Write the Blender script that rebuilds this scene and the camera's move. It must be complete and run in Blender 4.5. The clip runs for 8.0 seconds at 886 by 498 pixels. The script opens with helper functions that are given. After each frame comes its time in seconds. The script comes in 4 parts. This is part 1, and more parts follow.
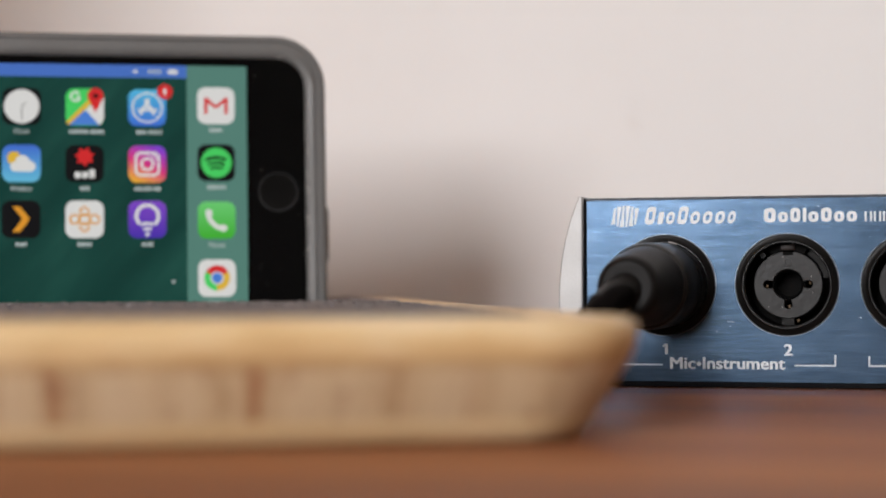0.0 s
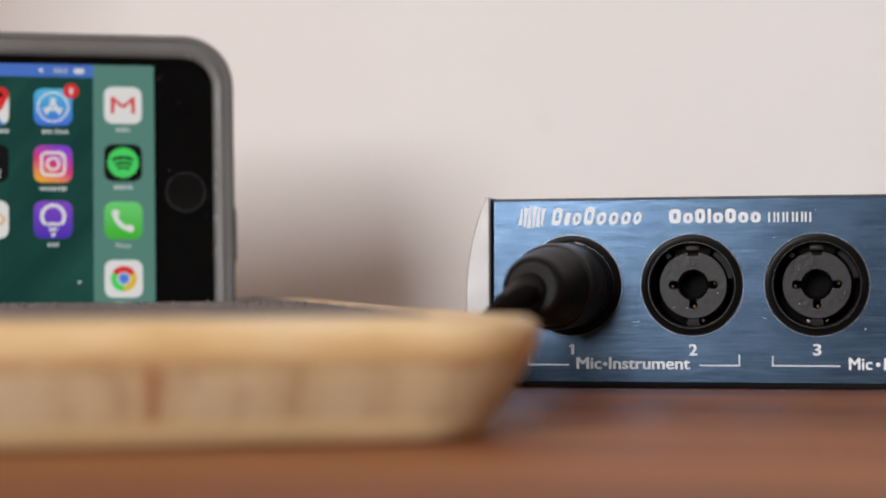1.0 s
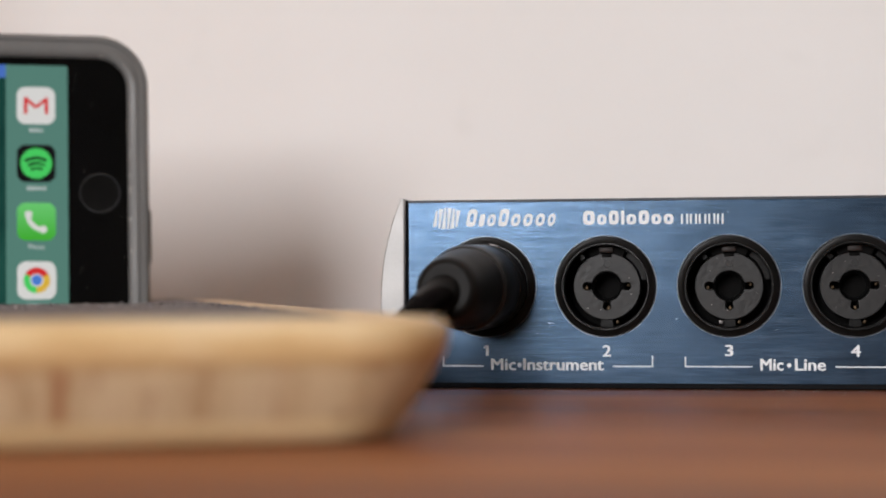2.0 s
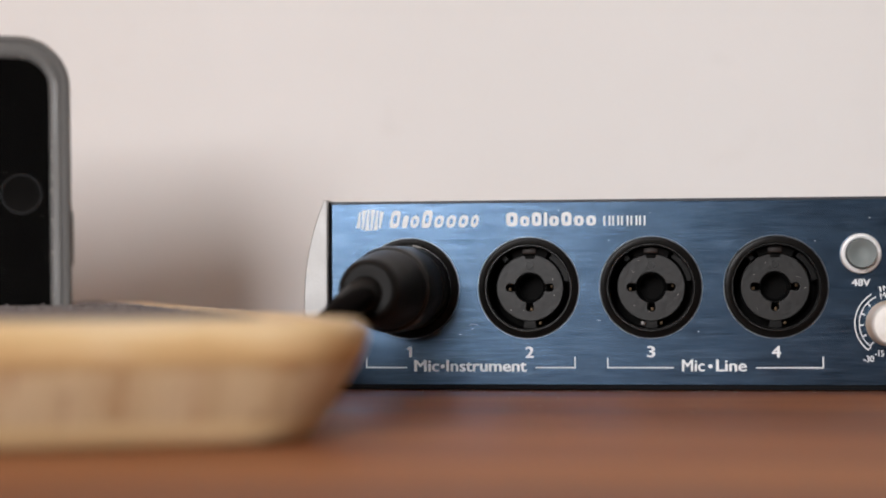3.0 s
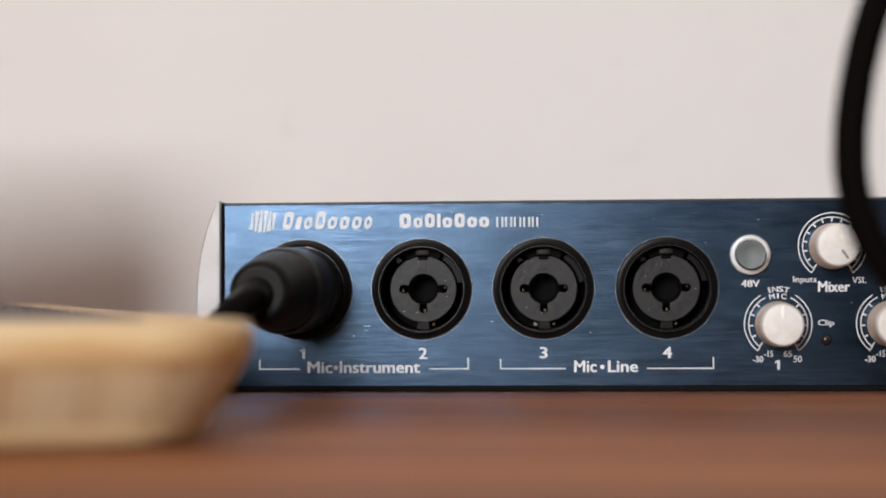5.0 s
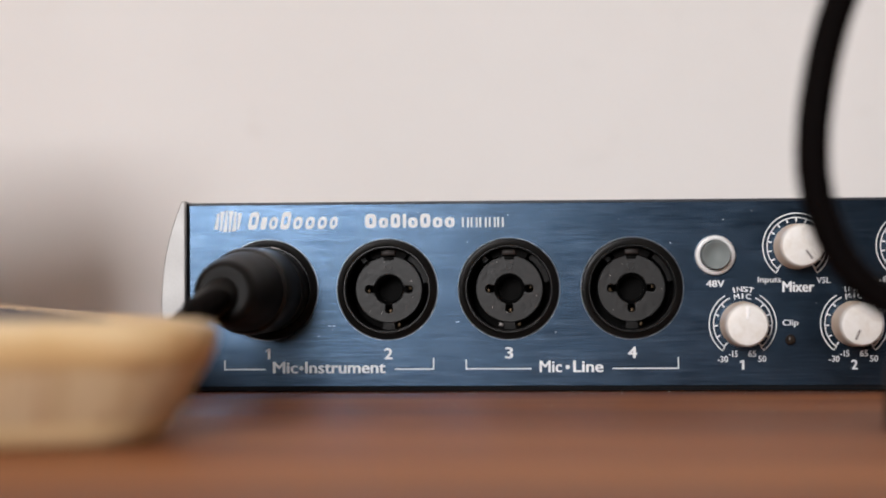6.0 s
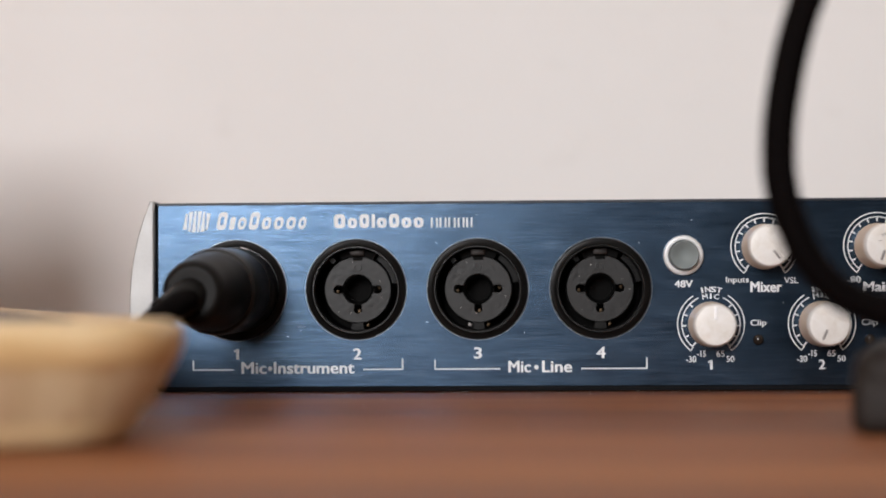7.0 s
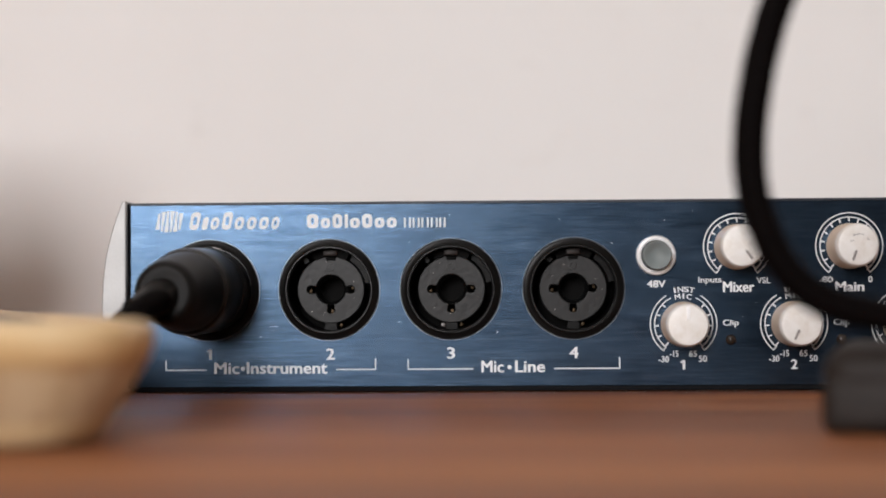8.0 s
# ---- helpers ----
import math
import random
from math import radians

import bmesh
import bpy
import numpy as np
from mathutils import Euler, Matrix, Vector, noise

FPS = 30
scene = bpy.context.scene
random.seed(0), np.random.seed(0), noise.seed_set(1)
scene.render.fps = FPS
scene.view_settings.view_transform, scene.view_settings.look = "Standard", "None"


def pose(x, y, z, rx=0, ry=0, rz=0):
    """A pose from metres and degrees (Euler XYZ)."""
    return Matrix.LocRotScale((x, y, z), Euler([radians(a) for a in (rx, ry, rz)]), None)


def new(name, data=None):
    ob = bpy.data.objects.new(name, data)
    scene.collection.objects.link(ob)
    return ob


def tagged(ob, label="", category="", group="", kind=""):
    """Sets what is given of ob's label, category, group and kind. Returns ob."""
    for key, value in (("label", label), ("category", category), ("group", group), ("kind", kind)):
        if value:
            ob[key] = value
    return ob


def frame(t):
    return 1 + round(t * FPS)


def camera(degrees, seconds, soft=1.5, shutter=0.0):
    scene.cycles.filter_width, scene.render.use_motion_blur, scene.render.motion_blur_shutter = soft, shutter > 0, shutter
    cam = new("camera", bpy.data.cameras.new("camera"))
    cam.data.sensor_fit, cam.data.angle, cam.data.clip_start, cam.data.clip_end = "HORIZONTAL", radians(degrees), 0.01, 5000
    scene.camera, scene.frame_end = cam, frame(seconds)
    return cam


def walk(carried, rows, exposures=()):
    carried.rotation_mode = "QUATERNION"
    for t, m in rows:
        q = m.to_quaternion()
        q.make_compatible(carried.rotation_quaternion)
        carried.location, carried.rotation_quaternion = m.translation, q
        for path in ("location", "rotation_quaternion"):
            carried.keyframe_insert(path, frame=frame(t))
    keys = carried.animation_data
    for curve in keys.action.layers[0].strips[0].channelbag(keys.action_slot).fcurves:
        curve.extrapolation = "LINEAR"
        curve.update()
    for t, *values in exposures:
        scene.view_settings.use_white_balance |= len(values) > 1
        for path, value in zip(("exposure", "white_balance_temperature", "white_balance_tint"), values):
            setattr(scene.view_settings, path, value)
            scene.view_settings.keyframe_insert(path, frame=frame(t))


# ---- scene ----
# camera: a slow pan on a tripod, the lens standing a little in front of the pivot
cam = camera(27.09, 8.0, soft=1.9)
PIVOT, ARM = (0.09253, -0.50106), 0.06709
PAN = [
    (0.0, 14.312, 0.883, 0.243),
    (0.5, 13.072, 0.892, 0.248),
    (1.0, 11.806, 0.918, 0.252),
    (1.5, 10.643, 0.945, 0.256),
    (3.0, 7.429, 1.038, 0.293),
    (3.5, 6.593, 1.054, 0.298),
    (4.0, 5.816, 1.073, 0.305),
    (4.5, 5.171, 1.083, 0.315),
    (5.0, 4.550, 1.096, 0.326),
    (6.5, 3.212, 1.113, 0.348),
    (7.0, 2.781, 1.120, 0.357),
    (7.5, 2.407, 1.123, 0.362),
    (8.0, 2.055, 1.125, 0.364),
]


def eye_pose(yaw, pitch, roll):
    a = radians(yaw)
    return pose(PIVOT[0] - ARM * math.sin(a), PIVOT[1] + ARM * math.cos(a),
                0.02633 + 0.00522 * (a - 0.17), 90 + pitch, roll, yaw)


walk(cam, [(t, eye_pose(yaw, pitch, roll)) for t, yaw, pitch, roll in PAN])
cam.data.dof.use_dof = True
cam.data.dof.focus_distance = 0.433
cam.data.dof.aperture_fstop = 7.9

# ---- light: a window in the wall behind the camera ----
world = bpy.data.worlds.new("sky")
scene.world = world
world.use_nodes = True
sky = world.node_tree.nodes.new("ShaderNodeTexSky")
sky.sky_type, sky.sun_disc = "NISHITA", False
sky.sun_elevation, sky.sun_rotation = radians(35), radians(60)
world.node_tree.nodes["Background"].inputs["Strength"].default_value = 0.1
world.node_tree.links.new(sky.outputs["Color"], world.node_tree.nodes["Background"].inputs["Color"])
WIN = (-0.72, 0.84, 1.05, 1.0)  # centre x, centre z, width, height
ROOM_SOUTH = -3.2
lamp = bpy.data.lights.new("window_light", "AREA")
lamp.shape, lamp.size, lamp.size_y = "RECTANGLE", WIN[2], WIN[3]
lamp.energy, lamp.color = 89, (0.995, 0.978, 0.992)
new("window_light", lamp).matrix_world = pose(WIN[0], ROOM_SOUTH + 0.06, WIN[1], 90, 0, 0)
scene.view_settings.exposure = 0.0


# ---- materials ----
def mat(name, base=(0.5, 0.5, 0.5), rough=0.5, metal=0.0, **sockets):
    m = bpy.data.materials.new(name)
    m.use_nodes = True
    b = m.node_tree.nodes["Principled BSDF"]
    b.inputs["Base Color"].default_value = (*base, 1)
    b.inputs["Roughness"].default_value = rough
    b.inputs["Metallic"].default_value = metal
    for key, value in sockets.items():
        b.inputs[key.replace("_", " ")].default_value = value
    return m


def node(m, kind, **values):
    n = m.node_tree.nodes.new(kind)
    for key, value in values.items():
        n.inputs[key.replace("_", " ")].default_value = value
    return n


def link(m, a, b):
    m.node_tree.links.new(a, b)


def noise_of(m, scale, stretch=(1, 1, 1), detail=4.0, rough=0.55, turn=(0, 0, 0)):
    """Fac of a noise in object coordinates, stretched by axis."""
    co = node(m, "ShaderNodeTexCoord")
    mp = node(m, "ShaderNodeMapping")
    mp.vector_type = "TEXTURE"
    mp.inputs["Scale"].default_value, mp.inputs["Rotation"].default_value = [1 / k for k in stretch], turn
    nz = node(m, "ShaderNodeTexNoise", Scale=scale, Detail=detail, Roughness=rough)
    link(m, co.outputs["Object"], mp.inputs["Vector"])
    link(m, mp.outputs["Vector"], nz.inputs["Vector"])
    return nz.outputs["Fac"]


def ramp(m, fac, stops):
    r = node(m, "ShaderNodeValToRGB")
    while len(r.color_ramp.elements) < len(stops):
        r.color_ramp.elements.new(0.5)
    for e, (at, c) in zip(r.color_ramp.elements, stops):
        e.position, e.color = at, (*c, 1)
    link(m, fac, r.inputs["Fac"])
    return r.outputs["Color"]


def mixed(m, fac, a, b, how="MIX"):
    x = node(m, "ShaderNodeMix")
    x.data_type, x.blend_type = "RGBA", how
    if isinstance(fac, float):
        x.inputs[0].default_value = fac
    else:
        link(m, fac, x.inputs[0])
    link(m, a, x.inputs[6])
    link(m, b, x.inputs[7])
    return x.outputs[2]


def span(m, fac, lo, hi, a=0.3, b=0.7):
    r = node(m, "ShaderNodeMapRange")
    r.inputs["From Min"].default_value, r.inputs["From Max"].default_value = a, b
    r.inputs["To Min"].default_value, r.inputs["To Max"].default_value = lo, hi
    link(m, fac, r.inputs["Value"])
    return r.outputs["Result"]


def shade(m, color=None, rough=None, bump=None, strength=0.2, distance=0.0005):
    b = m.node_tree.nodes["Principled BSDF"]
    if color is not None:
        link(m, color, b.inputs["Base Color"])
    if rough is not None:
        link(m, rough, b.inputs["Roughness"])
    if bump is not None:
        u = node(m, "ShaderNodeBump", Strength=strength, Distance=distance)
        link(m, bump, u.inputs["Height"])
        link(m, u.outputs["Normal"], b.inputs["Normal"])
    return m


def plain(name, base, rough=0.5, metal=0.0, scale=400.0, vary=0.12, bump=0.1, stretch=(1, 1, 1), **kw):
    """A surface of one colour with fine grain and uneven gloss."""
    m = mat(name, base, rough, metal, **kw)
    n1, n2 = noise_of(m, scale, stretch), noise_of(m, scale / 14, (1, 1, 1), 3)
    lo, hi = [tuple(c * k for c in base) for k in (1 - vary, 1 + vary)]
    color = mixed(m, 0.5, ramp(m, n1, [(0.3, lo), (0.7, hi)]), ramp(m, n2, [(0.3, lo), (0.7, hi)]))
    return shade(m, color, span(m, n2, rough * 0.85, min(1, rough * 1.15)), n1, bump, 0.0003)


def brushed(name, lo, mid, hi, rough):
    m = mat(name, mid, rough, 1.0, Anisotropic=0.25)
    fine = noise_of(m, 1.0, (130, 900, 6000), 2, 0.7)
    broad = noise_of(m, 1.0, (35, 300, 3600), 2, 0.6)
    stain = noise_of(m, 90, (1, 1, 1.7), 5, 0.6)
    color = mixed(m, 0.06, ramp(m, fine, [(0.3, lo), (0.5, mid), (0.72, hi)]), ramp(m, broad, [(0.3, lo), (0.7, hi)]))
    shade(m, color, span(m, stain, rough * 0.90, rough * 1.12), fine, 0.12, 0.00004)
    t = node(m, "ShaderNodeCombineXYZ", Z=1.0)
    link(m, t.outputs["Vector"], m.node_tree.nodes["Principled BSDF"].inputs["Tangent"])
    return m


def glow(name, color, strength=0.8):
    """A lit part of a phone's display, under glass."""
    m = mat(name, (0.004, 0.004, 0.004), 0.2, Specular_IOR_Level=0.08)
    b = m.node_tree.nodes["Principled BSDF"]
    b.inputs["Emission Color"].default_value = (*color, 1)
    b.inputs["Emission Strength"].default_value = strength
    return m


def glow_ramp(name, low, high, length, diagonal=0.0, strength=0.8, middle=None):
    m = glow(name, high, strength)
    co = node(m, "ShaderNodeTexCoord")
    sp = node(m, "ShaderNodeSeparateXYZ")
    link(m, co.outputs["Object"], sp.inputs["Vector"])
    ad = node(m, "ShaderNodeMath")
    ad.operation = "MULTIPLY_ADD"
    link(m, sp.outputs["X"], ad.inputs[0])
    ad.inputs[1].default_value = diagonal
    link(m, sp.outputs["Z"], ad.inputs[2])
    link(m, ramp(m, span(m, ad.outputs["Value"], 0, 1, -length / 2, length / 2), [(0, low), (0.45, middle), (1, high)] if middle else [(0, low), (1, high)]),
         m.node_tree.nodes["Principled BSDF"].inputs["Emission Color"])
    return m


def wood_table():
    m = mat("reddish_wood", (0.2, 0.08, 0.05), 0.5, Specular_IOR_Level=0.22)
    grain = noise_of(m, 1.0, (9, 260, 60), 6, 0.62)
    bands = noise_of(m, 1.0, (3.5, 62, 10), 4, 0.6)
    pores = noise_of(m, 1.0, (120, 1900, 300), 3, 0.6)
    c1 = ramp(m, grain, [(0.3, (0.125, 0.036, 0.014)), (0.5, (0.245, 0.075, 0.026)), (0.7, (0.37, 0.128, 0.046))])
    c2 = ramp(m, bands, [(0.38, (0.12, 0.042, 0.017)), (0.5, (0.27, 0.087, 0.031)), (0.63, (0.44, 0.175, 0.066))])
    tone = noise_of(m, 1.0, (3.0, 7.0, 1.0), 2, 0.4)
    color = mixed(m, 1.0, mixed(m, 0.55, c1, c2), ramp(m, tone, [(0.3, (0.78, 0.87, 0.93)), (0.7, (1.03, 1.16, 1.25))]), "MULTIPLY")
    return shade(m, color, span(m, bands, 0.50, 0.62), pores, 0.12, 0.0002)


def bamboo():
    """Three layers: warm top ply, a core of upright strips with dark joints, pale bottom ply."""
    m = mat("bamboo", (0.6, 0.42, 0.2), 0.45)
    co = node(m, "ShaderNodeTexCoord")
    sp = node(m, "ShaderNodeSeparateXYZ")
    link(m, co.outputs["Object"], sp.inputs["Vector"])
    # the way along the rim, round its corners
    run = node(m, "ShaderNodeMath")
    for k, (axis, how) in enumerate((("X", "MINIMUM"), ("Y", "MAXIMUM"))):
        side = node(m, "ShaderNodeMath")
        side.operation = how
        side.inputs[1].default_value = 0.0
        link(m, sp.outputs[axis], side.inputs[0])
        link(m, side.outputs["Value"], run.inputs[k])

    def along(scale, z_scale, detail, seed):
        at = node(m, "ShaderNodeCombineXYZ", Y=seed)
        link(m, run.outputs["Value"], at.inputs["X"])
        link(m, sp.outputs["Z"], at.inputs["Z"])
        mp = node(m, "ShaderNodeMapping")
        mp.inputs["Scale"].default_value = (scale, 1, z_scale)
        link(m, at.outputs["Vector"], mp.inputs["Vector"])
        nz = node(m, "ShaderNodeTexNoise", Scale=1.0, Detail=detail, Roughness=0.6)
        link(m, mp.outputs["Vector"], nz.inputs["Vector"])
        return nz.outputs["Fac"]

    # strips of unequal tone, about five millimetres wide
    cell = node(m, "ShaderNodeMath")
    cell.operation = "SNAP"
    cell.inputs[1].default_value = 0.0052
    link(m, run.outputs["Value"], cell.inputs[0])
    tone = node(m, "ShaderNodeTexWhiteNoise")
    tone.noise_dimensions = "1D"
    link(m, cell.outputs["Value"], tone.inputs["W"])
    slats = ramp(m, tone.outputs["Value"], [(0.0, (0.53, 0.37, 0.21)), (0.4, (0.63, 0.48, 0.29)), (1.0, (0.72, 0.59, 0.39))])
    core = mixed(m, 0.55, slats, ramp(m, along(120, 5, 3, 2.0), [(0.36, (0.40, 0.25, 0.13)), (0.47, (0.63, 0.48, 0.29)), (0.60, (0.75, 0.62, 0.42))]))
    fibre = along(1400, 60, 4, 4.0)
    core = mixed(m, 0.25, core, ramp(m, fibre, [(0.3, (0.44, 0.315, 0.18)), (0.7, (0.65, 0.51, 0.32))]))
    knots = along(150, 130, 2, 7.0)
    core = mixed(m, 0.45, core, ramp(m, knots, [(0.56, (1, 1, 1)), (0.64, (0.45, 0.22, 0.14))]), "MULTIPLY")
    streak = along(130, 7, 2, 11.0)
    core = mixed(m, 0.85, core, ramp(m, streak, [(0.55, (1, 1, 1)), (0.63, (0.55, 0.30, 0.19))]), "MULTIPLY")
    plies = noise_of(m, 1.0, (22, 90, 90), 4, 0.6)
    top = ramp(m, plies, [(0.32, (0.58, 0.36, 0.15)), (0.5, (0.72, 0.51, 0.26)), (0.66, (0.80, 0.63, 0.39))])
    low = ramp(m, plies, [(0.3, (0.72, 0.55, 0.29)), (0.7, (0.80, 0.65, 0.39))])
    # a darker glue line under the top ply
    core = mixed(m, span(m, sp.outputs["Z"], 0, 1, 0.0122, 0.0134), core, ramp(m, knots, [(0.35, (0.58, 0.40, 0.21)), (0.6, (0.46, 0.27, 0.13))]))
    color = mixed(m, span(m, sp.outputs["Z"], 0, 1, 0.0135, 0.0150), mixed(m, span(m, sp.outputs["Z"], 0, 1, 0.0042, 0.0052), low, core), top)
    return shade(m, color, span(m, fibre, 0.38, 0.55), fibre, 0.15, 0.0003)


def painted_wall():
    m = mat("white_wall_paint", (0.8, 0.78, 0.76), 0.7)
    n1, n2 = noise_of(m, 260, (1, 1, 1), 3), noise_of(m, 9, (1, 1, 1), 4)
    c = ramp(m, n2, [(0.3, (0.77, 0.745, 0.725)), (0.7, (0.81, 0.79, 0.775))])
    smudge = noise_of(m, 48, (1, 1, 1.6), 3, 0.6)
    c = mixed(m, 1.0, c, ramp(m, smudge, [(0.66, (1, 1, 1)), (0.76, (0.965, 0.96, 0.955))]), "MULTIPLY")
    return shade(m, c, span(m, n2, 0.6, 0.8), n1, 0.15, 0.0006)


WALL, WOOD, BAMBOO = painted_wall(), wood_table(), bamboo()
BOUNCE = plain("orange_bounce_wood", (0.82, 0.37, 0.07), 0.5, scale=60, vary=0.15)
SIDE = plain("taupe_wall_paint", (0.50, 0.44, 0.385), 0.75, scale=40, vary=0.06)
# backlit shade put into this wall's colour, which dims the faceplate's reflection
SOUTH = plain("darkened_backlit_wall", (0.13, 0.115, 0.105), 0.8, scale=40, vary=0.06)
FLOOR = plain("floor_boards", (0.26, 0.15, 0.08), 0.45, scale=30, vary=0.25)
CEIL = plain("ceiling_paint", (0.8, 0.79, 0.77), 0.8, scale=60, vary=0.03)
WHITE = plain("white_frame_paint", (0.78, 0.77, 0.75), 0.4, scale=200, vary=0.03)
PANEL = brushed("blue_brushed_aluminium", (0.024, 0.041, 0.067), (0.046, 0.079, 0.126), (0.096, 0.142, 0.202), 0.243)
STEEL = plain("dark_blue_steel", (0.008, 0.012, 0.020), 0.45, 0.2, scale=900)
SILVER = plain("silver_satin_metal", (0.42, 0.415, 0.41), 0.5, 0.4, scale=1500, vary=0.05)
SEAM = plain("gasket_and_shade_black", (0.006, 0.006, 0.007), 0.7, Specular_IOR_Level=0.08)
BLACK = plain("black_plastic", (0.0045, 0.0042, 0.0040), 0.32, scale=900, vary=0.3, bump=0.15, Specular_IOR_Level=0.12)
DARKGREY = plain("dark_grey_plastic", (0.0080, 0.0075, 0.0071), 0.38, scale=700, vary=0.35, bump=0.25, Specular_IOR_Level=0.3)
CAVITY = plain("black_socket_inside", (0.004, 0.0038, 0.0036), 0.6, Specular_IOR_Level=0.04)
PLUG = plain("black_plug_plastic", (0.0105, 0.0094, 0.0088), 0.33, scale=700, vary=0.3, bump=0.2, Specular_IOR_Level=0.38)
GLOSS = plain("glossy_black_plastic", (0.006, 0.006, 0.006), 0.2, Specular_IOR_Level=0.6)
CATCH = plain("dark_brown_metal", (0.016, 0.010, 0.008), 0.5, 0.3)
SPRING = plain("dull_spring_steel", (0.13, 0.12, 0.115), 0.45, 0.7)
LEDM = plain("dark_lamp_lens", (0.02, 0.015, 0.012), 0.12)
EDGE = plain("cut_aluminium_edge", (0.26, 0.28, 0.31), 0.3, 0.9)
GOLD = plain("gold_contact", (0.075, 0.045, 0.018), 0.5, 0.5)
PRINT = plain("white_screen_print", (0.74, 0.755, 0.77), 0.55, scale=2500, vary=0.06)


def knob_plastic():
    """Cream plastic, grubby where fingers turn it; warm shade is painted on the sides."""
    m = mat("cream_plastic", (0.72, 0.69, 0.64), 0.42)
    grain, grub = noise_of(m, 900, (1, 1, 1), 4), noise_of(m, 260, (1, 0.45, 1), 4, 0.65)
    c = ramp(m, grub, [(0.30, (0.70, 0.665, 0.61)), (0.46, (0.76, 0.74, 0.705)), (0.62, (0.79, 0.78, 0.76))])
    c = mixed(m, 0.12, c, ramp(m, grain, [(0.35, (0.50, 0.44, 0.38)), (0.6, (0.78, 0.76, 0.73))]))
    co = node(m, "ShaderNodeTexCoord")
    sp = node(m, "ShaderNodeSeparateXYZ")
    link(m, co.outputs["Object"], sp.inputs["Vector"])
    # warm shade of the knob's sides, put into the colour by depth
    side_shade = ramp(m, grub, [(0.3, (0.55, 0.41, 0.27)), (0.7, (0.68, 0.56, 0.42))])
    c = mixed(m, span(m, sp.outputs["Y"], 0.0, 0.9, -0.0108, -0.0085), c, side_shade)
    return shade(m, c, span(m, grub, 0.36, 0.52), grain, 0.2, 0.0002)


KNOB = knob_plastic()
POINTER = plain("grey_pointer_print", (0.22, 0.20, 0.19), 0.5)
SCUFF = plain("grey_scuff", (0.33, 0.32, 0.31), 0.6)
POINTER_W = plain("white_pointer_print", (0.85, 0.85, 0.85), 0.4)
CHROME = plain("bright_metal_collar", (0.80, 0.80, 0.80), 0.35, 0.3)
HOMERING = plain("dark_metal_ring", (0.14, 0.145, 0.155), 0.25, 0.8)
LENS = plain("translucent_grey_button", (0.17, 0.195, 0.195), 0.55, scale=500, vary=0.06)
RUBBER = plain("black_rubber", (0.0055, 0.0047, 0.0042), 0.46, scale=700, vary=0.25, bump=0.2, Specular_IOR_Level=0.14)
CABLE = plain("black_cable_sheath", (0.0030, 0.0021, 0.0020), 0.55, scale=700, vary=0.25, bump=0.2, Specular_IOR_Level=0.02)
CASE = plain("grey_soft_phone_case", (0.125, 0.122, 0.118), 0.5, scale=900, vary=0.1, bump=0.1)
GLASS = plain("black_phone_glass", (0.003, 0.003, 0.003), 0.1, scale=120, vary=0.2, bump=0.0, Specular_IOR_Level=0.25)
BLOCK = plain("charcoal_plastic", (0.0175, 0.0130, 0.0110), 0.6, scale=500, vary=0.2, bump=0.25, Specular_IOR_Level=0.2)
def felt():
    m = mat("grey_brown_felt", (0.2, 0.18, 0.175), 0.95, Specular_IOR_Level=0.15)
    lint, clump = noise_of(m, 1500, (1, 1, 1), 5, 0.7), noise_of(m, 420, (1, 1, 1), 3, 0.6)
    c = mixed(m, 0.5, ramp(m, lint, [(0.36, (0.06, 0.053, 0.053)), (0.5, (0.22, 0.19, 0.185)), (0.66, (0.50, 0.46, 0.45))]),
              ramp(m, clump, [(0.35, (0.07, 0.06, 0.06)), (0.65, (0.30, 0.27, 0.265))]))
    return shade(m, c, None, lint, 0.8, 0.0005)


FELT = felt()
DUST = plain("pale_dust", (0.6, 0.56, 0.52), 0.9)
PANE = mat("window_glass", (1, 1, 1), 0.0, Transmission_Weight=1.0, IOR=1.45)


# ---- building helpers ----
def part(name, data, material, parent=None, label="", at=None):
    """Links a bmesh or mesh as one object, under parent."""
    if isinstance(data, bmesh.types.BMesh):
        me = bpy.data.meshes.new(name)
        data.to_mesh(me)
        data.free()
    else:
        me = data
    if material is not None and not me.materials:
        me.materials.append(material)
    ob = new(name, me)
    ob.parent = parent
    if at is not None:
        ob.matrix_basis = at
    if label:
        ob["label"] = label
    return ob


def smooth(bm, angle=35):
    for f in bm.faces:
        f.smooth = True
    for e in bm.edges:
        if len(e.link_faces) == 2 and e.calc_face_angle(0) > radians(angle):
            e.smooth = False
    return bm


def block(x0, x1, y0, y1, z0, z1, bevel=0.0, segments=2):
    bm = bmesh.new()
    bmesh.ops.create_cube(bm, size=1)
    for v in bm.verts:
        v.co = Vector(((x0 + x1) / 2 + v.co.x * (x1 - x0), (y0 + y1) / 2 + v.co.y * (y1 - y0), (z0 + z1) / 2 + v.co.z * (z1 - z0)))
    if bevel:
        bmesh.ops.bevel(bm, geom=bm.edges[:], offset=bevel, segments=segments, profile=0.5, affect="EDGES")
        smooth(bm)
    return bm


